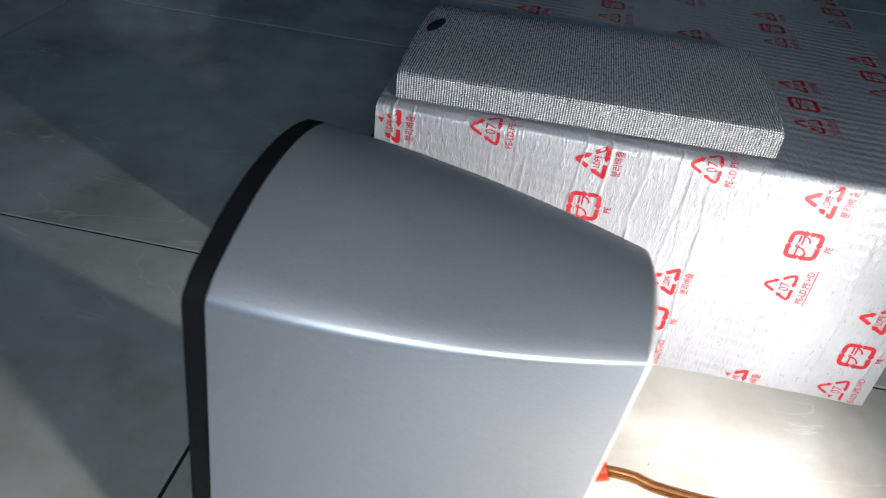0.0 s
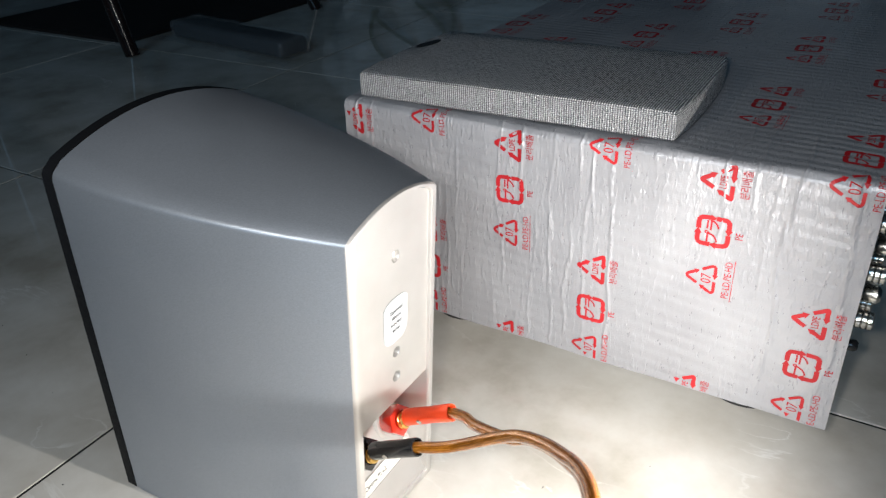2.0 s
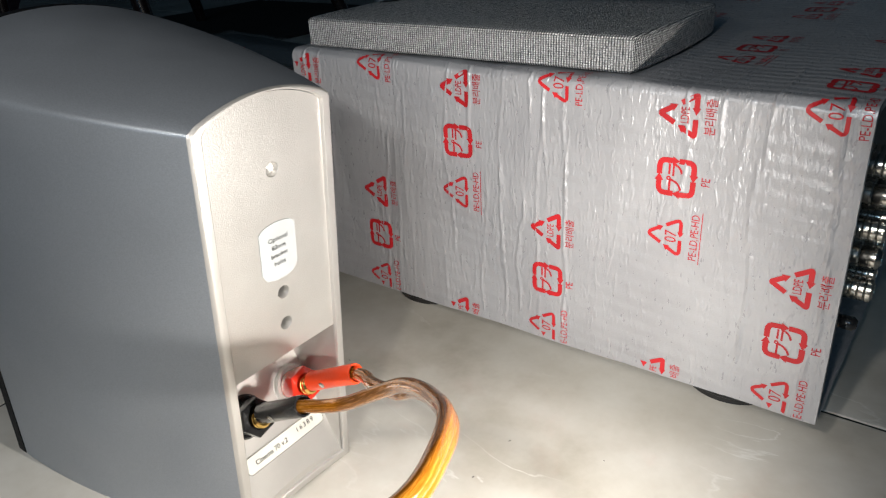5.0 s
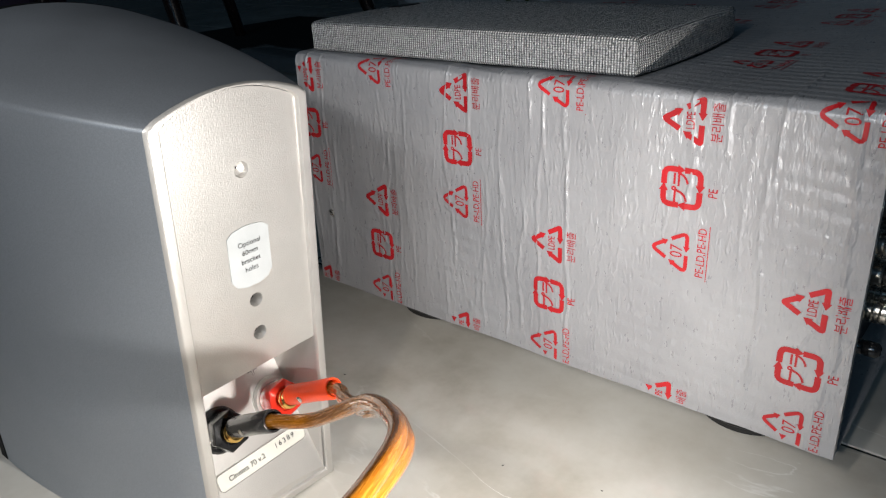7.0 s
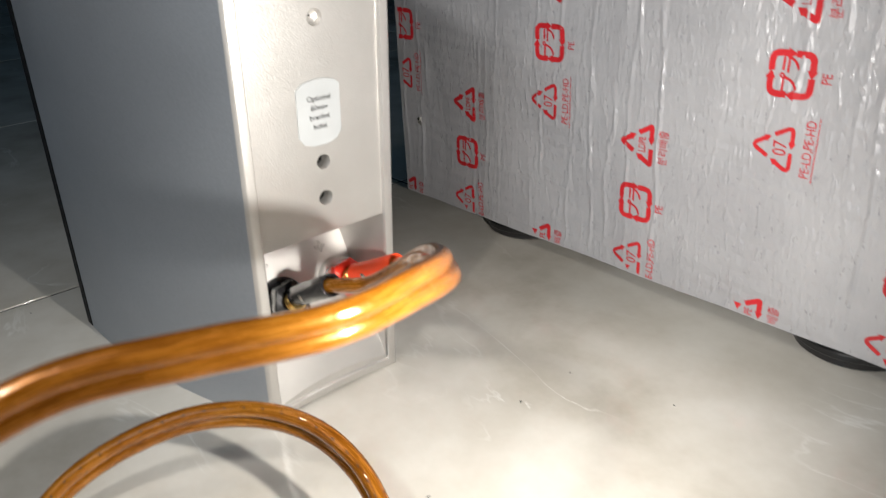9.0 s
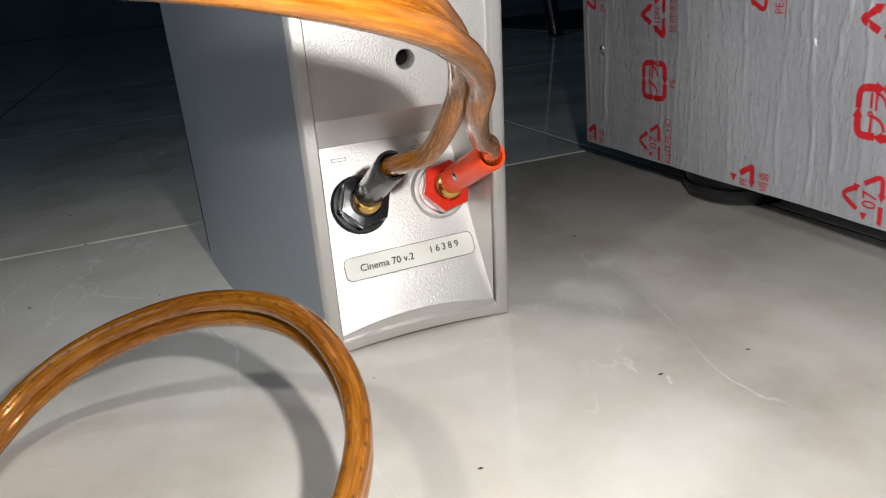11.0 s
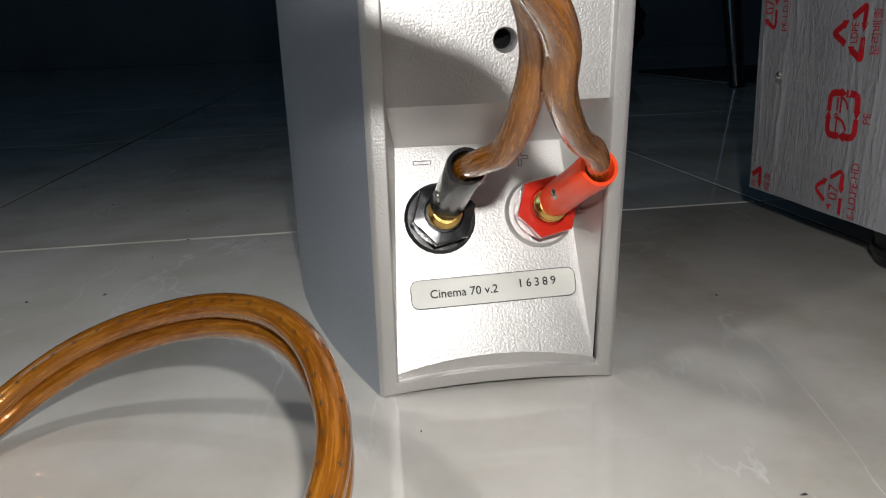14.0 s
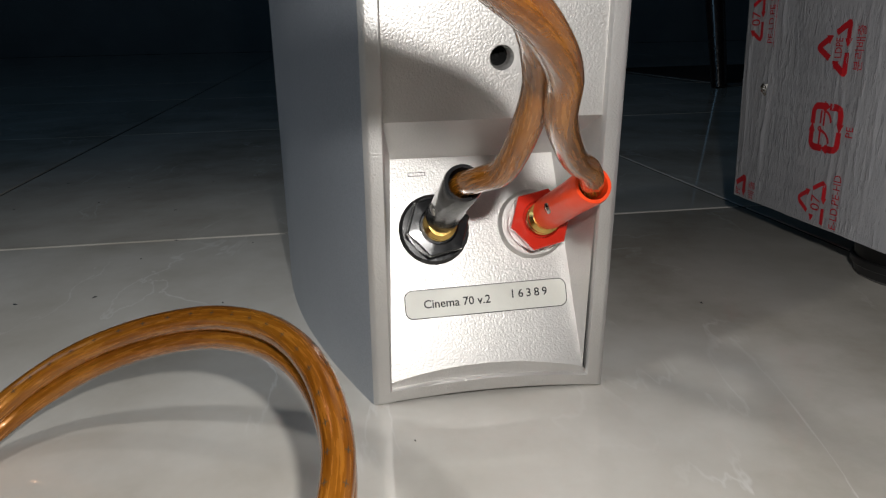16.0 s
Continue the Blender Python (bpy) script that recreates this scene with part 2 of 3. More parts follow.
def cable_skin():
    """Clear amber jacket over twisted copper strands, laid out by the map along the core."""
    m, t, b = nodes_of("amber_cable_jacket", (0.4, 0.15, 0.02), 0.2, 0.3, 0.7)
    uv, mp, sh = t.nodes.new("ShaderNodeUVMap"), t.nodes.new("ShaderNodeMapping"), t.nodes.new("ShaderNodeSeparateXYZ")
    uv.uv_map = "run"
    link(t, uv.outputs["UV"], sh.inputs[0])
    twist = t.nodes.new("ShaderNodeMath")
    twist.operation = "MULTIPLY_ADD"
    twist.inputs[1].default_value = 2.5
    link(t, sh.outputs["Y"], twist.inputs[0])
    link(t, sh.outputs["X"], twist.inputs[2])
    join = t.nodes.new("ShaderNodeCombineXYZ")
    link(t, twist.outputs[0], join.inputs["X"])
    link(t, sh.outputs["Y"], join.inputs["Y"])
    mp.inputs["Scale"].default_value = (24, 95, 1)
    link(t, join.outputs[0], mp.inputs["Vector"])
    strand, cloud = noise_of(t, 1.0, 3, 0.6, mp.outputs["Vector"]), noise_of(t, 30, 2, 0.4, coords(t))
    mix = t.nodes.new("ShaderNodeMath")
    mix.operation = "MULTIPLY_ADD"
    mix.inputs[1].default_value = 0.45
    link(t, cloud, mix.inputs[0])
    half = t.nodes.new("ShaderNodeMath")
    half.operation = "MULTIPLY"
    half.inputs[1].default_value = 0.55
    link(t, strand, half.inputs[0])
    link(t, half.outputs[0], mix.inputs[2])
    link(t, ramp(t, mix.outputs[0], [(0.36, (0.17, 0.050, 0.004)), (0.5, (0.31, 0.105, 0.009)), (0.66, (0.46, 0.182, 0.020))]), b.inputs["Base Color"])
    link(t, ranged(t, strand, 0.10, 0.38, 0.3, 0.7), b.inputs["Roughness"])
    n = bump(t, b, strand, 0.16, 0.0005)
    bump(t, b, noise_of(t, 900, 2, 0.6, coords(t)), 0.22, 0.0003, n)
    return m


def mesh_cloth():
    """Silver woven cloth: threads both ways over dark gaps, laid out by the UV map in metres."""
    m, t, b = nodes_of("silver_cloth", (0.7, 0.7, 0.71), 0.32, 0.1)
    uv = t.nodes.new("ShaderNodeUVMap")
    uv.uv_map = "weave"
    waves = []
    for direction, freq in (("X", 255.0), ("Y", 330.0)):
        w = t.nodes.new("ShaderNodeTexWave")
        w.bands_direction = direction
        w.inputs["Scale"].default_value, w.inputs["Distortion"].default_value, w.inputs["Detail"].default_value = freq, 0.6, 2
        w.inputs["Detail Scale"].default_value = 0.4
        link(t, uv.outputs["UV"], w.inputs["Vector"])
        waves.append(w.outputs["Fac"])
    k = t.nodes.new("ShaderNodeMath")
    k.operation = "MULTIPLY"
    link(t, waves[0], k.inputs[0])
    link(t, ranged(t, waves[1], 0.25, 1.0), k.inputs[1])
    h = k.outputs[0]
    sparkle = noise_of(t, 480, 3, vector=coords(t))
    link(t, ramp(t, h, [(0.06, (0.14, 0.14, 0.145)), (0.45, (0.80, 0.80, 0.81))]), b.inputs["Base Color"])
    link(t, ranged(t, sparkle, 0.14, 0.45, 0.3, 0.7), b.inputs["Roughness"])
    n = bump(t, b, h, 0.9, 0.0011)
    bump(t, b, sparkle, 0.6, 0.0018, n)
    return m


def glassy(name, colour, rough, transmission):
    m, t, b = nodes_of(name, colour, rough)
    b.inputs["Alpha"].default_value = 1 - transmission
    bump(t, b, noise_of(t, 34, 4, vector=coords(t)), 0.5, 0.006)
    return m


SILVER, GRAINED = silver_paint(), textured_silver()
BLACK_PAINT = plain("black_baffle_paint", (0.008, 0.0085, 0.010), 0.6)
BLACK_PAINT.node_tree.nodes["Principled BSDF"].inputs["Specular IOR Level"].default_value = 0.15
BLACK_PLASTIC = plain("black_plastic", (0.012, 0.012, 0.013), 0.22, coat=0.4)
RED_PLASTIC = plain("red_plastic", (0.88, 0.065, 0.012), 0.38, coat=0.2)
CLEAR_RED = plain("clear_red_nut", (0.60, 0.03, 0.015), 0.14, coat=0.8)
BRASS = plain("brass", (0.80, 0.52, 0.16), 0.22, 1.0)
STEEL = plain("nickel_steel", (0.62, 0.60, 0.56), 0.2, 1.0)
LABEL = plain("label_film", (0.74, 0.74, 0.68), 0.42)
WHITE_STICKER = plain("white_sticker", (0.46, 0.48, 0.49), 0.45)
INK = plain("black_ink", (0.02, 0.02, 0.02), 0.6)
RED_INK = plain("red_print", (0.46, 0.012, 0.018), 0.45, vary=0.25)
FOAM = foam()
TILE = tile_stone()
GROUT = plain("dark_grout", (0.018, 0.018, 0.018), 0.9)
CABLE = cable_skin()
CLOTH = mesh_cloth()
# near-black for deep hole bottoms: shade put into the colour
HOLE_SHADE = plain("hole_shade", (0.004, 0.004, 0.004), 0.9)
RUBBER = plain("black_rubber", (0.015, 0.015, 0.016), 0.4, coat=0.2)
CHASSIS = plain("black_chassis", (0.03, 0.03, 0.032), 0.4)
DARK_WOOD = plain("dark_varnished_wood", (0.016, 0.008, 0.007), 0.25, coat=0.5, grain=120, vary=0.4)
WALL = plain("painted_wall", (0.30, 0.31, 0.32), 0.7, grain=60)
BAG = plain("white_plastic_bag", (0.80, 0.82, 0.84), 0.3, coat=0.3, grain=50, depth=0.004)
BAG_PRINT = plain("olive_print", (0.09, 0.10, 0.02), 0.5)
SHELL_WHITE = plain("pale_plastic_shell", (0.75, 0.78, 0.8), 0.3, coat=0.2)
WRAP = glassy("clear_plastic_wrap", (0.55, 0.60, 0.63), 0.15, 0.85)
PARCEL = plain("black_parcel", (0.02, 0.022, 0.026), 0.35)
# colour of the sheet that stands in for the chair's shadow
SHADOW_BROWN = plain("dark_brown_shadow", (0.012, 0.008, 0.007), 0.9, grain=300, depth=0.001, vary=0.3)
VIOLET = plain("dull_violet_cloth", (0.06, 0.035, 0.06), 0.8)

# ---- floor ----
PITCH, GX, GY, JOINT = 0.395, -0.120, 0.378, 0.0020
bed = fresh()
box(bed, -3.8, 2.5, -2.4, 4.2, -0.03, -0.0007)
floor = tagged(part("floor", bed, GROUT), "cream polished porcelain tiled floor with dark joints", "floor", kind="structure")

# ---- room shell ----
for nm, dims in (("wall_west", (-3.9, -3.8, -2.4, 4.2, -0.03, 2.7)), ("wall_east", (2.5, 2.6, -2.4, 4.2, -0.03, 2.7)),
                 ("wall_north", (-3.9, 2.6, 4.2, 4.3, -0.03, 2.7)), 
                 ("ceiling", (-3.9, 2.6, -2.5, 4.3, 2.7, 2.8))):
    tagged(part(nm, box(fresh(), *dims), WALL), "plain grey painted room surface in the dark", nm.split("_")[0], kind="structure")
bm = fresh()
for dims in ((-3.9, -0.12, -2.5, -2.4, -0.03, 2.7), (1.32, 2.6, -2.5, -2.4, -0.03, 2.7), (-0.12, 1.32, -2.5, -2.4, -0.03, 0.98), (-0.12, 1.32, -2.5, -2.4, 2.12, 2.7)):
    box(bm, *dims)
tagged(part("wall_south", bm, WALL), "plain grey painted wall with an added window opening", "wall", kind="structure")
# unseen window, added only to hold the blue fill light
window = tagged(new("added_window"), "unseen window added to the painted wall for the fill light", "window", kind="structure")
bm = fresh()
for dims in ((-0.12, -0.07, -2.49, -2.42, 0.98, 2.12), (1.27, 1.32, -2.49, -2.42, 0.98, 2.12), (-0.07, 1.27, -2.49, -2.42, 0.98, 1.03), (-0.07, 1.27, -2.49, -2.42, 2.07, 2.12)):
    box(bm, *dims, 0.004)
part("window_frame", bm, WHITE_STICKER, window)

# ---- loudspeaker ----
YC, SHEAR, TILT = 0.2105, 0.080, 0.003
XF, XB = -0.0715, 0.053


def half_width(x):
    u = max(0.0, (x - XF) / (XB - XF))
    return 0.0530 - 0.0244 * u**2


def corner_height(x):
    u = (x - XF) / (XB - XF)
    return 0.1758 - 0.0140 * u


def arch(x):
    u = (x - XF) / (XB - XF)
    return 0.0125 - 0.0058 * u


def outline(x, inset=0.0, n=20, top_inset=None):
    """The cabinet's cross-section at depth x, anticlockwise seen from behind, as (y, z) from the bottom's far corner."""
    h, zt, a = half_width(x) - inset, corner_height(x), arch(x)
    if top_inset is not None:
        zt += inset - top_inset
    pts = []
    for k in range(n + 1):
        s = -1 + 2 * k / n
        pts.append((YC + s * h, inset + 0.0016 * (1 - s * s)))
    r = 0.0042 - 0.0026 * min(1.0, max(0.0, (x - XF) / (XB - XF)))
    top = []
    for k in range(n + 1):
        s = 1 - 2 * k / n
        top.append((YC + s * h, zt - inset + a * (1 - s * s)))
    pts += [(YC + h, 0.25 * zt), (YC + h, 0.5 * zt), (YC + h, 0.75 * zt)]
    pts += [(YC + h, top[0][1] - r), (YC + h - 0.08 * r, top[0][1] - 0.62 * r), (YC + h - 0.27 * r, top[0][1] - 0.28 * r), (YC + h - 0.6 * r, top[0][1] - 0.03 * r)]
    pts += [p for p in top[1:-1]]
    pts += [(YC - h + 0.6 * r, top[0][1] - 0.03 * r), (YC - h + 0.27 * r, top[0][1] - 0.28 * r), (YC - h + 0.08 * r, top[0][1] - 0.62 * r), (YC - h, top[0][1] - r)]
    pts += [(YC - h, 0.75 * zt), (YC - h, 0.5 * zt), (YC - h, 0.25 * zt)]
    return pts


def lean(x, y, z):
    return Vector((x + SHEAR * z, y + TILT * z, z))


def loft(bm, rings):
    rows = [[bm.verts.new(p) for p in ring] for ring in rings]
    for a, b in zip(rows, rows[1:]):
        for k in range(len(a)):
            bm.faces.new((a[k], a[(k + 1) % len(a)], b[(k + 1) % len(a)], b[k]))
    return rows


speaker = thing("loudspeaker", "silver satellite loudspeaker without its grille, standing on the tiled floor", "loudspeaker")
bm = fresh()
rings = []
for k in range(25):
    x = XF + (XB - 0.0012 - XF) * k / 24
    rings.append([lean(x, y, z) for y, z in outline(x)])
bmr = fresh()
shell_rings, rings = rings, [rings[-1]]
rings.append([lean(XB - 0.0002, y, z) for y, z in outline(XB, 0.0004, top_inset=0.0002)])
rings.append([lean(XB, y, z) for y, z in outline(XB, 0.0011, top_inset=0.0004)])
rings.append([lean(XB, y, z) for y, z in outline(XB, 0.0036, top_inset=0.0008)])
rings.append([lean(XB - 0.0004, y, z) for y, z in outline(XB, 0.0040, top_inset=0.0009)])
rings.append([lean(XB - 0.0018, y, z) for y, z in outline(XB, 0.0042, top_inset=0.0010)])
loft(bm, shell_rings)
loft(bmr, rings)
bmesh.ops.recalc_face_normals(bm, faces=list(bm.faces))
for f in bmr.faces:
    if f.normal.x < 0:
        f.normal_flip()
cabinet = part("cabinet", bm, SILVER, speaker, "satin silver painted shell with arched top", True)
part("back_rim", bmr, GRAINED, speaker, "raised silver rim round the back", True)

bm = fresh()
rings = [[lean(XF - 0.0005, y, z) for y, z in outline(XF, 0.003)], [lean(XF - 0.0005, y, z) for y, z in outline(XF, -0.0002)],
         [lean(XF - 0.0065, y, z) for y, z in outline(XF, -0.0002)], [lean(XF - 0.0075, y, z) for y, z in outline(XF, 0.0012)]]
rows = loft(bm, rings)
bm.faces.new(rows[-1])
bm.faces.new(rows[0])
bmesh.ops.recalc_face_normals(bm, faces=list(bm.faces))
part("front_baffle", bm, BLACK_PAINT, speaker, "black front baffle edge", True)


def on_back(depth=0.0):
    """Matrix from (across, up) in the leaning back plane to the world; x across = +y, y up."""
    up = Vector((SHEAR, TILT, 1)).normalized()
    across = Vector((0, 1, 0))
    out = across.cross(up).normalized()
    m = Matrix((across, up, out)).transposed().to_4x4()
    return Matrix.Translation(Vector((XB, YC, 0)) + out * depth) @ m


# upper back panel: arched top, three screw holes
PW, RZ = half_width(XB) - 0.0040, 0.0692
HOLES = ((0.0013, 0.1420, 0.0027), (0.0012, 0.0953, 0.0026), (0.0012, 0.0822, 0.0027))
loop = [(-PW, RZ), (PW, RZ)]
zt, a = corner_height(XB) - 0.0008, arch(XB)
for k in range(19):
    s = 1 - 2 * k / 18
    loop.append((s * PW, zt + a * (1 - s * s)))
bm = sheet([loop] + [circle(x, z, r) for x, z, r in HOLES])
bm.transform(on_back(-0.0014))
part("back_panel", bm, GRAINED, speaker, "fine-grained silver plastic back panel")
for x, z, r in HOLES:
    blind = z > 0.12
    deep = 0.0020 if blind else 0.0044
    at = on_back(-0.0014) @ Matrix.Translation((x, z, 0))
    bm = turned(fresh(), [(r, 0), (r * 0.86, -0.0010), (r * 0.82, -deep)], at, 20, False)
    hole = part("screw_hole", bm, GRAINED, speaker, "round bracket screw hole", True)
    end = 0.0009 if blind else 0.0120
    bm = turned(fresh(), [(r * 0.82, -deep), (r * (0.4 if blind else 0.8), -deep - end * 0.6), (0.0004, -deep - end)], at, 20, False)
    # the deep holes' shade is painted on their bottoms
    part("hole_bottom", bm, GRAINED if blind else HOLE_SHADE, hole)

# terminal recess: ceiling, two cheeks and the sloping plate
PT, PB = Vector((0.0332, 0, 0.0572)), Vector((0.0530, 0, 0.0060))


def recess_face(quad):
    bm = fresh()
    bm.faces.new([bm.verts.new(q) for q in quad])
    bmesh.ops.subdivide_edges(bm, edges=list(bm.edges), cuts=6, use_grid_fill=True)
    return bm


e0, e1 = on_back(-0.0014) @ Vector((-PW, RZ, 0)), on_back(-0.0014) @ Vector((PW, RZ, 0))
t0, t1 = Vector((PT.x, YC - 0.0212, PT.z)), Vector((PT.x, YC + 0.0205, PT.z))
b0, b1 = Vector((PB.x, YC - PW, PB.z)), Vector((PB.x, YC + PW - 0.001, PB.z))
recess = part("terminal_recess", recess_face((e0, e1, t1, t0)), GRAINED, speaker, "sloping recess for the terminals")
part("recess_cheek", recess_face((e0, t0, (t0 + b0) / 2, b0)), GRAINED, recess)
part("recess_cheek", recess_face((e1, b1, (t1 + b1) / 2, t1)), GRAINED, recess)
bm = fresh()
nb = 14
lower = [b0.lerp(b1, k / nb) + Vector((-0.0008, 0, 0.0028)) * (1 - (2 * k / nb - 1) ** 2) for k in range(nb + 1)]
upper = [t0.lerp(t1, k / nb) for k in range(nb + 1)]
lo, up = [bm.verts.new(p) for p in lower], [bm.verts.new(p) for p in upper]
for k in range(nb):
    bm.faces.new((lo[k], lo[k + 1], up[k + 1], up[k]))
bmesh.ops.subdivide_edges(bm, edges=[e for e in bm.edges if abs(e.verts[0].co.z - e.verts[1].co.z) > 0.02], cuts=6)
plate = part("terminal_plate", bm, GRAINED, speaker, "sloping grained silver terminal plate")
# lower lip between plate and rim
bm = fresh()
lip_in = [bm.verts.new(p) for p in lower]
lip_out = [bm.verts.new(lean(XB - 0.0012, YC + (2 * k / nb - 1) * (PW + 0.001), 0.0036 + 0.0016 * (1 - (2 * k / nb - 1) ** 2))) for k in range(nb + 1)]
for k in range(nb):
    bm.faces.new((lip_out[k], lip_out[k + 1], lip_in[k + 1], lip_in[k]))
part("lower_lip", bm, GRAINED, speaker)


def on_plate(u, w, lift=0.0):
    """Matrix at u metres across from the plate's middle and w metres up from its foot; z leaves the plate."""
    up = (PT - PB).normalized()
    across = Vector((0, 1, 0))
    out = across.cross(up).normalized()
    m = Matrix((across, up, out)).transposed().to_4x4()
    return Matrix.Translation(PB + Vector((0, YC, 0)) + across * u + up * w + out * lift) @ m


def rounded(w, h, r, n=6, corners=(1, 1, 1, 1)):
    pts = []
    for (sx, sy, a0), on in zip(((1, 1, 0), (-1, 1, 90), (-1, -1, 180), (1, -1, 270)), corners):
        rr = r if on else r * 0.15
        for k in range(n + 1):
            a = radians(a0 + 90 * k / n)
            pts.append((sx * (w / 2 - rr) + rr * math.cos(a), sy * (h / 2 - rr) + rr * math.sin(a)))
    return pts


def bar_outline(pts, w):
    """A closed thin frame round an outline, as a flat ring."""
    c = Vector((sum(p[0] for p in pts) / len(pts), sum(p[1] for p in pts) / len(pts)))
    bm = fresh()
    n = len(pts)
    inner = []
    for k in range(n):
        p, q, r = Vector(pts[k - 1]), Vector(pts[k]), Vector(pts[(k + 1) % n])
        d1, d2 = (q - p).normalized(), (r - q).normalized()
        n1, n2 = Vector((-d1.y, d1.x)), Vector((-d2.y, d2.x))
        inner.append(q + (n1 + n2) / max(0.3, 1 + n1.dot(n2)) * w)
    o = [bm.verts.new((*p, 0)) for p in pts]
    i = [bm.verts.new((*p, 0)) for p in inner]
    for k in range(n):
        bm.faces.new((o[k], o[(k + 1) % n], i[(k + 1) % n], i[k]))
    return bm


tiltz = pose(0, 0, 0, 0, 0, 1.0)
bm = sheet([rounded(0.0410, 0.0071, 0.0020, corners=(0.5, 0.5, 1, 1))], 0.0003)
bm.transform(on_plate(0.0004, 0.0187, 0.0006) @ tiltz)
rating = part("rating_label", bm, LABEL, speaker, "pale rating label with black writing")
bm = bar_outline(rounded(0.0410, 0.0071, 0.0020, corners=(0.5, 0.5, 1, 1)), 0.00018)
bm.transform(on_plate(0.0004, 0.0187, 0.0008) @ tiltz)
part("label_edge", bm, INK, rating)
bm = letters("Cinema 70 v.2", 0.0029, "LEFT", bold=0.012)
bm.transform(on_plate(0.0004, 0.0187, 0.0008) @ tiltz @ pose(-0.0159, -0.0002, 0))
part("model_writing", bm, INK, rating)
bm = letters("16389", 0.0029, "LEFT", 1.42, bold=0.01)
bm.transform(on_plate(0.0004, 0.0187, 0.0008) @ tiltz @ pose(0.0059, 0.0005, 0))
part("number_writing", bm, INK, rating)


minus = [(-0.0022, -0.0005), (0.0022, -0.0005), (0.0022, 0.0005), (-0.0022, 0.0005)]
s, l = 0.00048, 0.0022
plus = [(-s, -l), (s, -l), (s, -s), (l, -s), (l, s), (s, s), (s, l), (-s, l), (-s, s), (-l, s), (-l, -s), (-s, -s)]
for pts, u in ((minus, -0.0148), (plus, 0.0098)):
    bm = bar_outline(pts, 0.00016)
    bm.transform(on_plate(u, 0.0508, 0.0003))
    part("polarity_mark", bm, INK, plate)

# bracket notice on the upper panel
note = []
for k in range(9):
    x = 0.0092 - 0.0184 * k / 8
    note.append((x, 0.0101 + 0.0016 * (1 - (x / 0.0092) ** 2)))
note = [(0.0094, -0.0078), (0.0094, 0.0090)] + note[1:-1] + [(-0.0094, 0.0090), (-0.0094, -0.0078), (-0.0072, -0.0106), (-0.0030, -0.0118), (0.0030, -0.0118), (0.0072, -0.0106)]
bm = sheet([note], 0.0003)
bm.transform(on_back(-0.0010) @ pose(0.0006, 0.1124, 0) @ Matrix.Diagonal((0.86, 0.93, 1, 1)))
notice = part("notice_sticker", bm, WHITE_STICKER, speaker, "white sticker with grey writing")
for k, word in enumerate(("Optional", "60mm", "bracket", "holes")):
    bm = letters(word, 0.0025)
    bm.transform(on_back(-0.0008) @ pose(0.0006, 0.1172 - 0.0031 * k, 0))
    part("notice_writing", bm, INK, notice)

# binding posts
def hex_nut(m, flat=0.0068, z0=0.0018, z1=0.0098, segs=48):
    """A hexagon with a hollow front whose foot is turned to a cone, which leaves an arc on each side."""
    rings = [[], [], [], [], [], []]
    for k in range(segs):
        a = 2 * math.pi * k / segs
        across = flat / math.cos((a % (math.pi / 3)) - math.pi / 6)
        low = z0 + 5.0 * max(0.0, across - flat * 0.965)
        for ring, (r, z) in zip(rings, ((flat * 0.965, z0), (across, low), (across - 0.0001, z1 - 0.0003), (across - 0.0004, z1), (0.0047, z1 + 0.0002), (0.0043, z1 - 0.001))):
            ring.append(m @ Vector((r * math.cos(a), r * math.sin(a), z)))
    bm = fresh()
    rows = loft(bm, rings)
    bm.faces.new(rows[0][::-1])
    bm.faces.new(rows[-1])
    bmesh.ops.recalc_face_normals(bm, faces=list(bm.faces))
    return bm


AXIS = (on_plate(0, 0).to_3x3() @ Vector((0, 0, 1))).normalized()
for name, y, nut_mat, collar_mat, label in (("binding_post", 0.1990, BLACK_PLASTIC, BLACK_PLASTIC, "black hexagonal binding post"),
                                            ("binding_post", 0.2240, CLEAR_RED, GRAINED, "clear red hexagonal binding post")):
    m = on_plate(y - YC, 0.0367)
    bm = turned(fresh(), [(0.0088, 0), (0.0088, 0.0010), (0.0080, 0.0018), (0.0076, 0.0018)], m, 28)
    post = part(name, bm, collar_mat, speaker, label, True)
    bm = hex_nut(m @ pose(0, 0, 0, 0, 0, 12))
    part("hex_nut", bm, nut_mat, post, "", True)
    bm = turned(fresh(), [(0.0040, 0.0098), (0.0040, 0.0112), (0.0036, 0.0114), (0.0036, 0.0118), (0.0039, 0.0120), (0.0039, 0.0128), (0.0030, 0.0135)], m, 24)
    part("brass_core", bm, BRASS, post, "brass contact ring", True)

# ---- speaker cable with banana plugs ----
cable = thing("speaker_cable", "amber twin speaker cable with red and black banana plugs", "cable")
ENDS = {}
AXES = {0.1990: Vector((0.880, 0.035, 0.470)).normalized(), 0.2240: Vector((0.900, 0.075, 0.430)).normalized()}
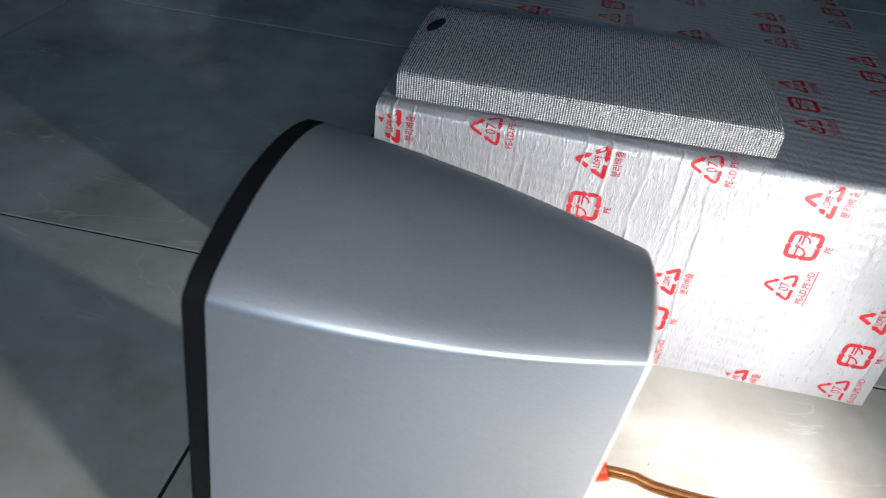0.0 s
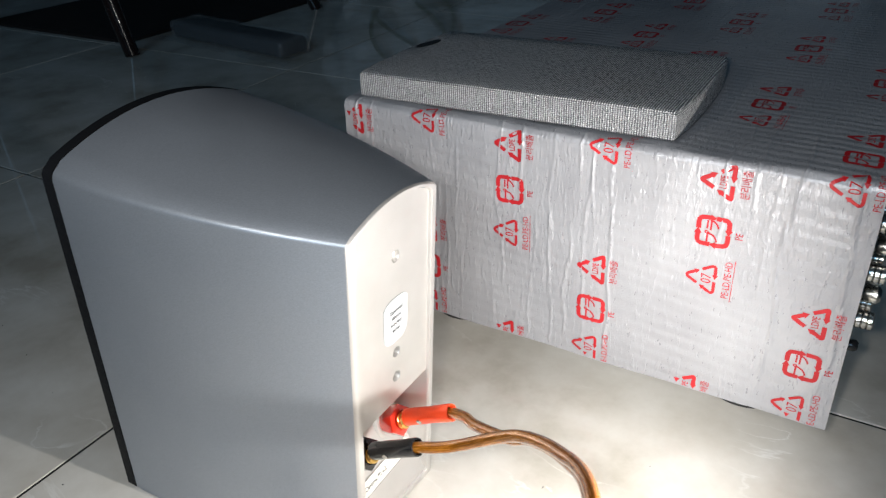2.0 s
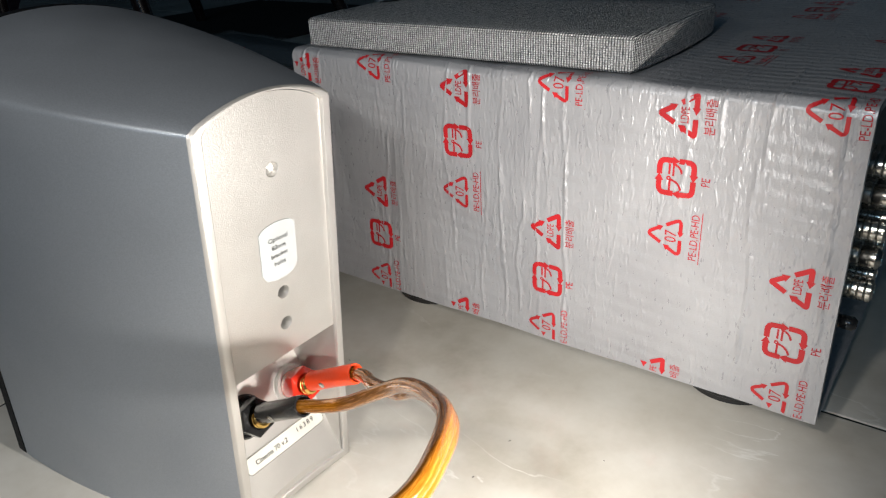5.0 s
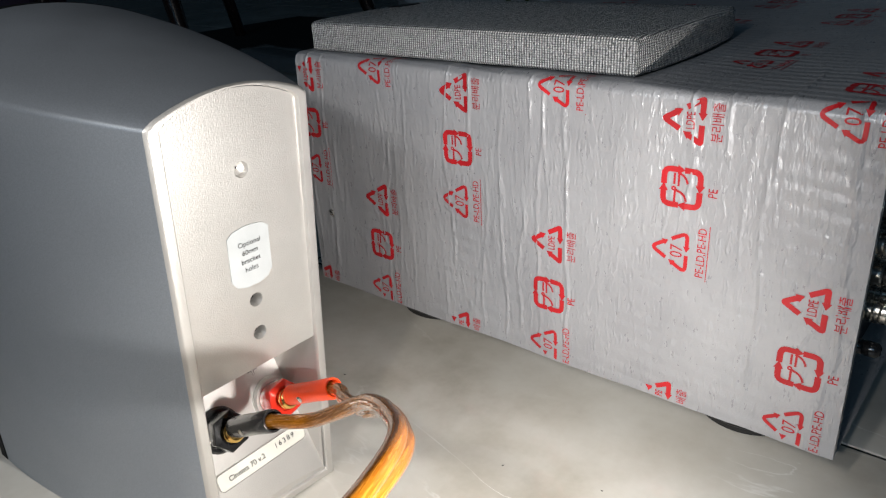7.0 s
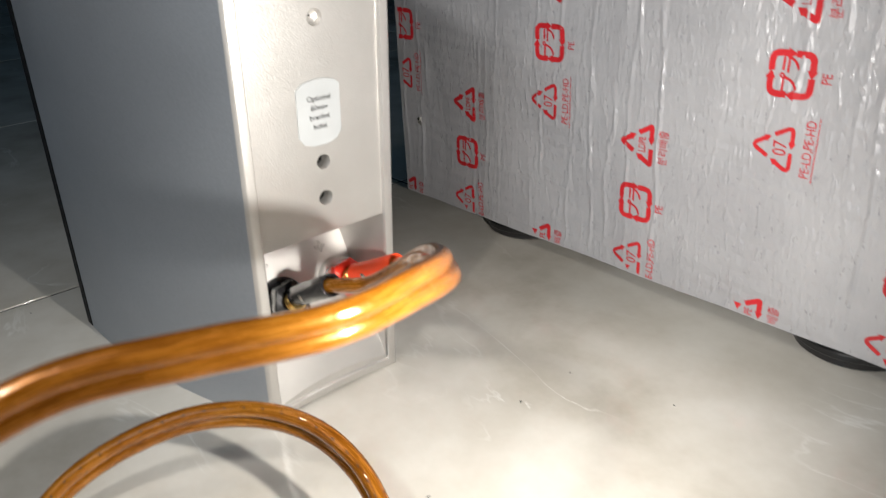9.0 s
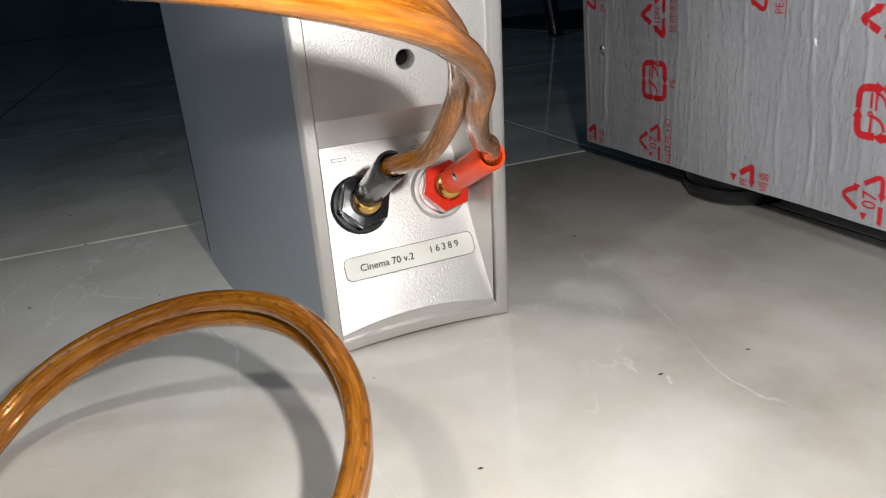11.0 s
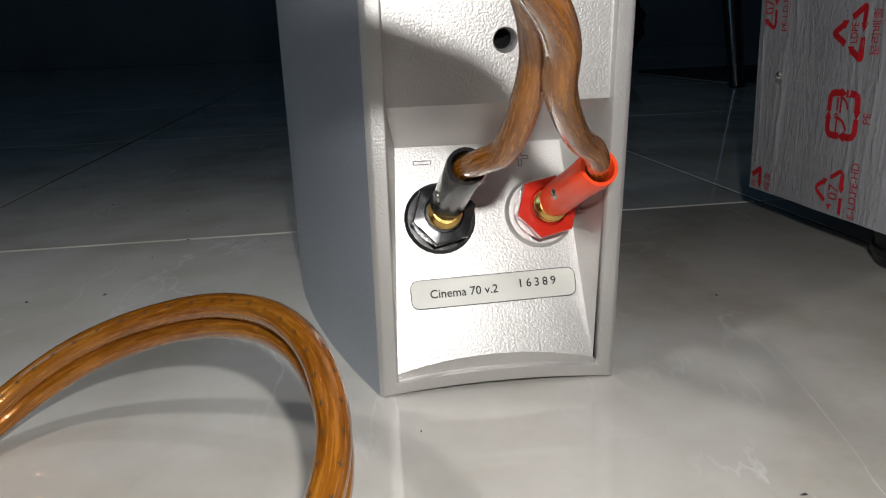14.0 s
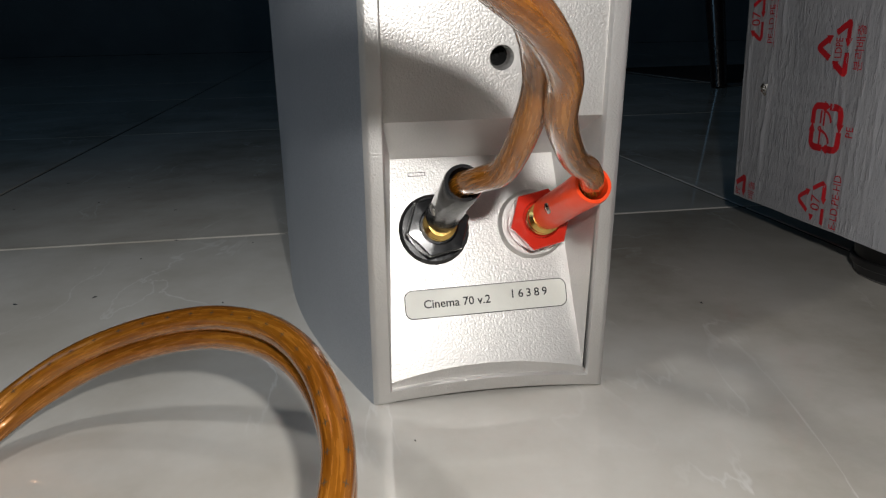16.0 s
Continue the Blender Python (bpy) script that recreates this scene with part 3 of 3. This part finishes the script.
for y, mat, label in ((0.1990, BLACK_PLASTIC, "black banana plug sleeve"), (0.2240, RED_PLASTIC, "bright red banana plug sleeve")):
    PLUG_AXIS = AXES[y]
    m = frame_to(PLUG_AXIS, on_plate(y - YC, 0.0367).translation)
    bm = turned(fresh(), [(0.0034, 0.0132), (0.0040, 0.0134), (0.0039, 0.030), (0.0041, 0.0385), (0.0039, 0.0395), (0.0032, 0.0395), (0.0030, 0.034), (0.0005, 0.033)], m, 24)
    plug = part("banana_plug", bm, mat, cable, label, True)
    way = Vector((0.0, -0.95, -0.25))
    way = (way - PLUG_AXIS * way.dot(PLUG_AXIS)).normalized()
    sm = frame_to(way, m @ Vector((0, 0, 0.0225)))
    bm = turned(fresh(), [(0.0013, 0.0030), (0.0013, 0.0041), (0.0009, 0.0043)], sm, 12)
    part("grub_screw", bm, STEEL, plug, "", True)
    ENDS[y] = m @ Vector((0, 0, 0.034))

LEADS = ((0.1990, ((0.0835, 0.2022, 0.0612), (0.0930, 0.2045, 0.0650)), -1),
         (0.2240, ((0.0845, 0.2225, 0.0620), (0.0935, 0.2165, 0.0660)), 1))
LINE = smooth_path(CABLE_POINTS, 10)


def twin_shift(n):
    """Half the spacing between the two cores; the pair stands on edge."""
    t = (LINE[min(n + 1, len(LINE) - 1)] - LINE[max(n - 1, 0)]).normalized()
    k = min(1.0, n / 45)
    up = Vector((0.1 - 0.45 * k, 0.75 * (1 - k), -0.6 - 0.4 * k))
    return (up - t * up.dot(t)).normalized() * 0.0023


for y, bend, side in LEADS:
    start = [ENDS[y] - AXES[y] * 0.001, ENDS[y] + AXES[y] * 0.0045, *bend]
    pair = [LINE[n] + side * twin_shift(n) for n in range(0, len(LINE))]
    core = smooth_path(start + [pair[k] for k in (4, 9, 14, 19)], 8) + pair[20:]
    part("cable_core", tube(fresh(), core, 0.00248, 16, mapped=True), CABLE, cable, "", True)
ticks = fresh()
first_tick = len(LINE) * 17 // 32
for k in range(0, 30):
    n = min(len(LINE) - 3, first_tick + 4 * k)
    t = (LINE[n + 1] - LINE[n - 1]).normalized()
    up = -twin_shift(n).normalized()
    out = t.cross(up)
    for sgn in (-1, 1):
        c = LINE[n] - twin_shift(n) + (out * sgn * 0.55 + up * 0.83).normalized() * 0.00256
        nrm = (out * sgn * 0.55 + up * 0.83).normalized()
        side = t.cross(nrm)
        for w, h in ((0.0006, 0.00007), (0.00007, 0.0005)):
            ticks.faces.new([ticks.verts.new(c + t * i * w + side * j * h + nrm * (w > h) * 0.00002) for i, j in ((-1, -1), (1, -1), (1, 1), (-1, 1))])
part("cable_print", ticks, INK, cable, "small black print along the jacket")

# ---- wrapped receiver ----
RX0, RX1, RY0, RY1, RZ0, RZ1 = -0.058, 0.2185, 0.336, 0.762, 0.0215, 0.1505
receiver = thing("wrapped_receiver", "audio receiver wrapped in silver foam film with red printed marks", "receiver")


CREASES = []
for k in range(36):
    x = RX0 + (RX1 - RX0) * random.random() ** 1.5
    v = random.choice((0.0, 0.0, random.uniform(0.0, 0.1), random.uniform(0.1, 0.5)))
    CREASES.append((x, v, v + random.uniform(0.03, 0.16), random.uniform(0.0002, 0.0006), k * 3.7))


def ripple(x, v):
    """The film's unevenness at x along and v up the sheet."""
    n = noise.noise(Vector((x * 34, v * 9, 1.7))) * 0.0008 + noise.noise(Vector((x * 120, v * 30, 4.1))) * 0.00025
    for xc, v0, v1, high, seed in CREASES:
        if v0 < v < v1 and abs(x - xc) < 0.016:
            mid = xc + 0.006 * noise.noise(Vector((v * 22, seed, 0))) + 0.0015 * noise.noise(Vector((v * 130, seed, 5)))
            n += high * math.exp(-(((x - mid) / 0.0006) ** 2)) * min(1.0, (v - v0) * 80, (v1 - v) * 80)
    return n


ROUND = 0.0045
FRONT = RZ1 - RZ0 - ROUND


def on_film(x, v, lift=0.0):
    """A point of the film: v runs up the front from the lower edge, over the rounded edge and back over the top."""
    d = ripple(x, v) + lift
    if v < FRONT:
        return Vector((x, RY0 - d, RZ0 + v))
    arc = ROUND * math.pi / 2
    if v < FRONT + arc:
        a = (v - FRONT) / ROUND
        return Vector((x, RY0 + ROUND - (ROUND + d) * math.cos(a), RZ1 - ROUND + (ROUND + d) * math.sin(a)))
    return Vector((x, RY0 + ROUND + v - FRONT - arc, RZ1 + d))


DEEP = FRONT + ROUND * math.pi / 2 + (RY1 - RY0 - ROUND)
bm = fresh()
vs = [k * FRONT / 34 for k in range(34)] + [FRONT + k * ROUND * math.pi / 16 for k in range(8)]
vs += [FRONT + ROUND * math.pi / 2 + k * (RY1 - RY0 - ROUND) / 80 for k in range(81)]
NX = 520
grid = [[bm.verts.new(on_film(RX0 + (RX1 - RX0) * k / NX, v)) for k in range(NX + 1)] for v in vs]
back = [bm.verts.new((RX0 + (RX1 - RX0) * k / NX, RY1, RZ0)) for k in range(NX + 1)]
grid.append(back)
for a, b in zip(grid, grid[1:]):
    for k in range(NX):
        bm.faces.new((a[k], a[k + 1], b[k + 1], b[k]))
bm.faces.new([row[0] for row in grid])
under = grid[0], grid[-1]
for k in range(NX):
    bm.faces.new((under[1][k], under[1][k + 1], under[0][k + 1], under[0][k]))
# the open end: the film turns in by a thickness
inner = [bm.verts.new(row[-1].co + Vector((0, (0.0035 if n < 42 else (-0.0035 if n == len(grid) - 1 else 0)), (-0.0035 if 36 < n < len(grid) - 1 else 0)))) for n, row in enumerate(grid)]
for n in range(len(grid) - 1):
    bm.faces.new((grid[n][-1], inner[n], inner[n + 1], grid[n + 1][-1]))
bmesh.ops.recalc_face_normals(bm, faces=list(bm.faces))
film = part("foam_film", bm, FOAM, receiver, "silver foam film with fine ribs and wrinkles", True)

bm = box(fresh(), RX0 + 0.01, RX1 - 0.012, RY0 + 0.005, RY1 - 0.005, RZ0 + 0.0005, RZ1 - 0.005, 0.001)
part("chassis", bm, CHASSIS, receiver)
for fx, fy in ((-0.005, 0.381), (0.175, 0.381), (-0.005, 0.715), (0.175, 0.715)):
    bm = turned(fresh(), [(0.0205, 0.0), (0.0225, 0.0015), (0.0235, 0.019), (0.0235, RZ0 + 0.0008)], Matrix.Translation((fx, fy, 0)), 32)
    foot = part("foot", bm, RUBBER, receiver, "round black foot", True)
    bm = turned(fresh(), [(0.0236, 0.0045), (0.0240, 0.005), (0.0240, 0.0070), (0.0236, 0.0075)], Matrix.Translation((fx, fy, 0)), 32)
    part("foot_ring", bm, RUBBER, foot, "", True)


def jack(y, z, r, length, mat, knurl):
    m = frame_to((1, 0, 0), (RX1 - 0.0125, y, z))
    bm = fresh()
    prof = [(r * 1.25, 0), (r * 1.25, 0.002), (r * 0.7, 0.0022), (r * 0.7, length * 0.4)]
    for k in range(5 if knurl else 2):
        z0 = length * (0.4 + 0.6 * k / (5 if knurl else 2))
        step = 0.6 * length / (5 if knurl else 2)
        prof += [(r, z0 + 0.1 * step), (r, z0 + 0.75 * step), (r * 0.88, z0 + 0.85 * step)]
    turned(bm, prof + [(r * 0.6, length * 1.01), (r * 0.55, length * 0.8)], m, 18)
    j = part("rear_terminal", bm, mat, receiver, "nickel-plated rear socket", True)
    bm = turned(fresh(), [(r * 0.45, length * 0.7), (r * 0.42, length * 0.98), (r * 0.2, length)], m, 12)
    part("terminal_core", bm, BLACK_PLASTIC, j, "", True)


for col, y in enumerate((0.358, 0.379)):
    for row in range(5):
        jack(y + 0.003 * (row % 2), 0.074 + 0.0125 * row - 0.003 * col, 0.0046, 0.0205 - 0.002 * col, STEEL, row % 2 == 0)
jack(0.362, 0.056, 0.003, 0.017, BLACK_PLASTIC, False)


# printed recycling marks
def arrow_ring(corners, r_out, w, gaps, head):
    """Bent arrows round a polygon: flat strips with heads."""
    bm = fresh()
    n = len(corners)
    for k in range(n):
        p, q, r = (Vector(corners[(k + j) % n]) for j in range(3))
        d1, d2 = (q - p).normalized(), (r - q).normalized()
        l1, l2 = (q - p).length, (r - q).length
        line = [p.lerp(q, 0.5 + gaps), q - d1 * r_out]
        for j in range(1, 4):
            s = j / 4
            line.append((q - d1 * r_out) * (1 - s) ** 2 + q * 2 * s * (1 - s) + (q + d2 * r_out) * s**2)
        line += [q + d2 * r_out, q.lerp(r, 0.5 - gaps * 2.2)]
        lo_, hi_ = [], []
        for j, c in enumerate(line):
            d = (line[min(j + 1, len(line) - 1)] - line[max(j - 1, 0)]).normalized()
            nrm = Vector((-d.y, d.x))
            lo_.append(bm.verts.new((*(c - nrm * w), 0)))
            hi_.append(bm.verts.new((*(c + nrm * w), 0)))
        for j in range(len(line) - 1):
            bm.faces.new((lo_[j], lo_[j + 1], hi_[j + 1], hi_[j]))
        c, nrm = line[-1], Vector((-d2.y, d2.x))
        bm.faces.new([bm.verts.new((*v, 0)) for v in (c - nrm * w * head, c + d2 * w * head * 1.7, c + nrm * w * head)])
    return bm


def tri(r):
    return [(r * math.cos(radians(90 - 120 * k)), r * math.sin(radians(90 - 120 * k))) for k in range(3)]


def mark_ldpe():
    bm = arrow_ring(tri(0.0092), 0.0008, 0.00102, 0.085, 1.6)
    joined(bm, letters("LDPE", 0.0046, bold=0.006, narrow=0.62), Matrix.Translation((0, -0.0006, 0)))
    return joined(bm, letters("분리배출", 0.0048, narrow=0.8), Matrix.Translation((0.0002, -0.0104, 0)))


def mark_plastic():
    c = 0.0068
    bm = arrow_ring([(-c, c), (c, c), (c, -c), (-c, -c)], 0.0026, 0.0011, 0.06, 1.6)
    joined(bm, letters("プラ", 0.0070, spacing=0.8, bold=0.018))
    return joined(bm, letters("PE", 0.0048, narrow=0.75), Matrix.Translation((-0.0002, -0.0118, 0)))


def mark_code():
    bm = arrow_ring(tri(0.0094), 0.0026, 0.00075, 0.07, 1.8)
    joined(bm, letters("07", 0.0070, narrow=0.75), Matrix.Translation((0, -0.0010, 0)))
    joined(bm, letters("PE-LD,PE-HD", 0.0046, narrow=0.78), Matrix.Translation((0.0012, -0.0104, 0)))
    under = sheet([[(-0.0100, -0.0130), (0.0124, -0.0130), (0.0124, -0.0127), (-0.0100, -0.0127)]])
    return joined(bm, under)


MARKS = [mark_code(), mark_plastic(), mark_ldpe()]
for bm in MARKS:
    bmesh.ops.triangulate(bm, faces=[f for f in bm.faces if len(f.verts) > 4])
for col, x0 in enumerate((-0.0525, -0.0045, 0.0478, 0.0985, 0.1530, 0.2037)):
    first = 0.0895 - RZ0 - 0.118 * 2 if col % 2 == 0 else 0.0293 - RZ0 - 0.118
    v0 = first
    while v0 < DEEP - 0.02:
        for kind, src in enumerate(MARKS):
            v = v0 + 0.0253 * kind
            x = x0 + 0.036 * (v - 0.07) if v < 0.14 else x0 + 0.036 * 0.07 + 0.012 * (v - 0.14)
            bm = src.copy()
            bmesh.ops.transform(bm, matrix=pose(0, 0, 0, 0, 0, 90), verts=list(bm.verts))
            gone = []
            for f in bm.faces:
                if any(not (0.0005 < v + w.co.y < DEEP - 0.001) or not (RX0 + 0.0008 < x + w.co.x < RX1 - 0.0008) for w in f.verts):
                    gone.append(f)
            bmesh.ops.delete(bm, geom=gone, context="FACES")
            if len(bm.faces) < 6:
                bm.free()
                continue
            for w in bm.verts:
                w.co = on_film(x + w.co.x, v + w.co.y, 0.00025)
            part("recycling_mark", bm, RED_INK, film, "red printed recycling mark")
        v0 += 0.118
for bm in MARKS:
    bm.free()

# a small torn flake of foil at the near edge of the film
bm = fresh()
for k in range(7):
    a, r = k * 2.4, 0.0006 + 0.0009 * random.random()
    c = on_film(-0.0432 + 0.0008 * math.cos(a), 0.0430 + 0.0030 * (k / 6 - 0.5), 0.0004)
    tip = bm.verts.new(c + Vector((0.0003, -0.0012, 0.0004)))
    ring = [bm.verts.new(c + Vector((r * math.cos(a + j * 1.57), 0.0002, 1.3 * r * math.sin(a + j * 1.57)))) for j in range(4)]
    for j in range(4):
        bm.faces.new((ring[j], ring[(j + 1) % 4], tip))
part("torn_flake", bm, STEEL, film, "small torn flake of bright foil")

# ---- loose grille on the receiver ----
grille = thing("speaker_grille", "silver cloth speaker grille with black badge, lying on the receiver", "grille", (0.0388, 0.3952, RZ1 + 0.0008), 0.8)
GL, GW, GT = 0.0925, 0.0510, 0.0145


def grille_loop(inset, n=14):
    pts = []
    for sgn in (1, -1):
        for k in range(n + 1):
            s = -1 + 2 * k / n
            pts.append((sgn * (GL - inset - 0.0022 * s * s - 0.0008 * s ** 8), sgn * s * (GW - inset)))
    return pts


bm = fresh()
rings = [[(x, y, z) for x, y in grille_loop(i)] for i, z in ((0.001, 0.0), (0.0, 0.001), (0.0, GT - 0.0022), (0.0006, GT - 0.0008), (0.002, GT))]
rows = loft(bm, rings)
inner = rows[-1]
for i in (0.02, 0.036):
    ring = [bm.verts.new((x, y, GT + 0.0003)) for x, y in grille_loop(i)]
    for k in range(len(ring)):
        bm.faces.new((inner[k], inner[(k + 1) % len(ring)], ring[(k + 1) % len(ring)], ring[k]))
    inner = ring
bm.faces.new(inner)
bm.faces.new(rows[0][::-1])
bmesh.ops.recalc_face_normals(bm, faces=list(bm.faces))
uvs = bm.loops.layers.uv.new("weave")
for f in bm.faces:
    n = f.normal
    for l in f.loops:
        c = l.vert.co
        l[uvs].uv = (c.x, c.y) if abs(n.z) > 0.6 else ((c.x, c.z) if abs(n.y) > abs(n.x) else (c.y, c.z))
part("grille_cloth", bm, CLOTH, grille, "silver woven cloth", True)
bm = sheet([[(0.0030 * math.cos(a), 0.0105 * math.sin(a)) for a in [2 * math.pi * k / 28 for k in range(28)]]], 0.0006)
bm.transform(pose(-GL + 0.0095, 0.0135, GT + 0.0009, 0, 0, -14))
part("badge", bm, BLACK_PLASTIC, grille, "small black oval badge")

# ---- dust on the floor ----
bm = fresh()
for k in range(60):
    x, y = random.uniform(-0.3, 0.3), random.uniform(-0.05, 0.33)
    r, a = random.uniform(0.0002, 0.0005), random.uniform(0, 3.14)
    if YC - 0.06 < y < YC + 0.06 and -0.09 < x < 0.07:
        continue
    pts = [(r * math.cos(a + j * 1.57) * (2.2 if j % 2 else 0.7), r * math.sin(a + j * 1.57) * (2.2 if j % 2 else 0.7)) for j in range(4)]
    lo_ = [bm.verts.new((x + p, y + q, 0.0001)) for p, q in pts]
    tip = bm.verts.new((x, y, 0.0005))
    for j in range(4):
        bm.faces.new((lo_[j], lo_[(j + 1) % 4], tip))
tagged(part("dust_specks", bm, PARCEL), "small dark dust specks on the floor", "dust", kind="stuff")

# ---- dim things behind ----


def straight(bm, a, b, r0, r1, segs=12):
    a, b = Vector(a), Vector(b)
    return turned(bm, [(r0, 0), (r1, (b - a).length)], frame_to(b - a, a), segs)


chair = thing("dark_chair", "dark varnished wooden chair with splayed legs on the tiled floor", "chair")
feet = ((-0.805, 0.738), (-0.750, 1.111), (-1.215, 0.705), (-1.14, 1.07))
cx, cy = sum(f[0] for f in feet) / 4, sum(f[1] for f in feet) / 4
for x, y in feet:
    tx, ty = cx + (x - cx) * 0.72 - 0.06, cy + (y - cy) * 0.72 - 0.05
    part("leg", straight(fresh(), (x, y, 0), (tx, ty, 0.43), 0.011, 0.019), DARK_WOOD, chair, "", True)
bm = box(fresh(), -0.21, 0.21, -0.21, 0.21, 0.43, 0.462, 0.012, 3)
bm.transform(pose(cx, cy, 0, 0, 0, 22))
part("seat", bm, DARK_WOOD, chair, "", True)
bm = box(fresh(), -0.21, -0.18, -0.2, 0.2, 0.462, 0.9, 0.012, 3)
bm.transform(pose(cx, cy, 0, 0, 0, 22))
part("backrest", bm, DARK_WOOD, chair, "", True)


def pillow(bm, lx, ly, lz, seed, rough=0.12, n=3):
    """A soft closed lump that rests on z = 0."""
    made = bmesh.ops.create_icosphere(bm, subdivisions=n, radius=1.0)["verts"]
    for v in made:
        d = v.co.normalized()
        k = 1 + rough * noise.noise(d * 2.1 + Vector((seed, 0, 0))) + 0.5 * rough * noise.noise(d * 6.3 + Vector((0, seed, 0)))
        z = max(-0.8, d.z) * k
        s = (abs(d.x) ** 4 + abs(d.y) ** 4) ** 0.25
        flatk = max(1e-3, math.hypot(d.x, d.y))
        v.co = Vector((d.x * lx * k * flatk / max(s, 0.3), d.y * ly * k * flatk / max(s, 0.3), (z + 0.8) / 1.8 * lz))
    return bm


parcel = thing("wrapped_parcel", "flat black parcel in clear crumpled plastic lying on the tiled floor", "parcel", (-0.690, 0.848, 0), -8)
part("black_core", box(fresh(), -0.138, 0.138, -0.027, 0.027, 0.003, 0.027, 0.007, 3), PARCEL, parcel, "", True)
bm = box(fresh(), -0.143, 0.143, -0.031, 0.031, 0.0012, 0.031, 0.009, 3)
bmesh.ops.subdivide_edges(bm, edges=[e for e in bm.edges if e.calc_length() > 0.03], cuts=9, use_grid_fill=True)
for v in bm.verts:
    v.co += 0.0028 * noise.noise_vector(v.co * 42)
    v.co.z = max(0.0012, v.co.z)
wrap = part("clear_wrap", bm, WRAP, parcel, "crumpled clear plastic", True)
bm = fresh()
for k in range(41):
    x = -0.165 + 0.33 * k / 40
    bm.verts.new((x, -0.030, 0.004))
    bm.verts.new((x, -0.046 + 0.010 * noise.noise(Vector((x * 16, 3, 0))), 0.0012 + 0.003 * abs(noise.noise(Vector((x * 30, 8, 0))))))
bm.verts.ensure_lookup_table()
for k in range(40):
    bm.faces.new([bm.verts[2 * k + j] for j in (0, 1, 3, 2)])
bmesh.ops.solidify(bm, geom=list(bm.faces), thickness=0.0005)
part("wrap_edge", bm, WRAP, wrap, "loose edge of clear plastic", True)

# the chair seat's shadow on the floor, built as a thin dark sheet
mat = thing("chair_shadow", "dark brown sheet standing in for the shadow under the wooden chair", "mat", (-1.045, 1.07, 0))
bm = sheet([[(-0.245, -0.285), (0.165, -0.285), (0.165, -0.165), (0.245, -0.165), (0.245, 0.285), (-0.245, 0.285)]], 0.005)
bm.transform(pose(0, 0, 0.0052))
part("mat_body", bm, SHADOW_BROWN, mat)

bag = thing("plastic_bag", "white plastic carrier bag with olive stem print on the floor", "bag", (-0.765, 1.345, 0), 65)
part("bag_body", pillow(fresh(), 0.135, 0.12, 0.30, 7.0, 0.2, 4), BAG, bag, "", True)
bag_print = fresh()
for turn, lean_by in ((0.0, 0.3), (1.3, -0.4), (2.4, 0.5), (-0.9, -0.6)):
    loop = []
    for k in range(13):
        a = -0.5 + k / 12
        u = turn * 0.03 - 0.03 + 0.055 * math.sin(3 * a + turn)
        loop.append(Vector((u + lean_by * 0.05 * a, -0.124 - 0.01 * math.cos(5 * a), 0.085 + 0.13 * a)))
    tube(bag_print, loop, 0.004, 6)
part("olive_print", bag_print, BAG_PRINT, bag, "olive printed stems", True)
shell = thing("pale_case", "pale plastic appliance with a dark base on the floor", "appliance", (-0.615, 1.60, 0), 14)
part("case", box(fresh(), -0.15, 0.15, -0.14, 0.14, 0.03, 0.22, 0.035, 4), SHELL_WHITE, shell, "", True)
part("base", box(fresh(), -0.14, 0.14, -0.13, 0.13, 0.0, 0.032, 0.004), CHASSIS, shell)
bundle = thing("cloth_bundle", "dull violet cloth bundle lying on the tiled floor", "cloth", (-1.50, 0.72, 0), 30)
part("bundle_body", pillow(fresh(), 0.13, 0.11, 0.26, 11.0, 0.25, 4), VIOLET, bundle, "", True)
cabinet_far = thing("low_cabinet", "low black cabinet standing on the tiled floor", "cabinet", (-0.30, 2.30, 0), 4)
part("cabinet_body", box(fresh(), -0.20, 0.45, -0.2, 0.2, 0.0, 0.40, 0.006), CHASSIS, cabinet_far, "", True)
carton = thing("white_carton", "white carton standing behind the wrapped receiver", "carton", (0.115, 0.875, 0), 2)
part("carton_body", box(fresh(), -0.085, 0.055, -0.06, 0.06, 0.0, 0.215, 0.003), WHITE_STICKER, carton, "", True)
pouch = thing("cream_pouch", "cream patterned pouch behind the wrapped receiver", "pouch", (0.235, 0.90, 0), 0)
part("pouch_body", pillow(fresh(), 0.055, 0.05, 0.22, 15.0, 0.2, 4), LABEL, pouch, "", True)

# ---- floor tiles ----
tile_bm = box(fresh(), -PITCH / 2 + JOINT / 2, PITCH / 2 - JOINT / 2, -PITCH / 2 + JOINT / 2, PITCH / 2 - JOINT / 2, -0.008, 0.0, 0.0005, 2)
first = part("tile", tile_bm, TILE, floor)
first.location = (GX + PITCH / 2, GY - PITCH / 2, 0)
for i in range(-9, 7):
    for j in range(-6, 10):
        if (i, j) != (0, -1):
            ob = new("tile" , first.data)
            ob.parent = floor
            ob.location = (GX + PITCH * (i + 0.5), GY + PITCH * (j + 0.5), 0)
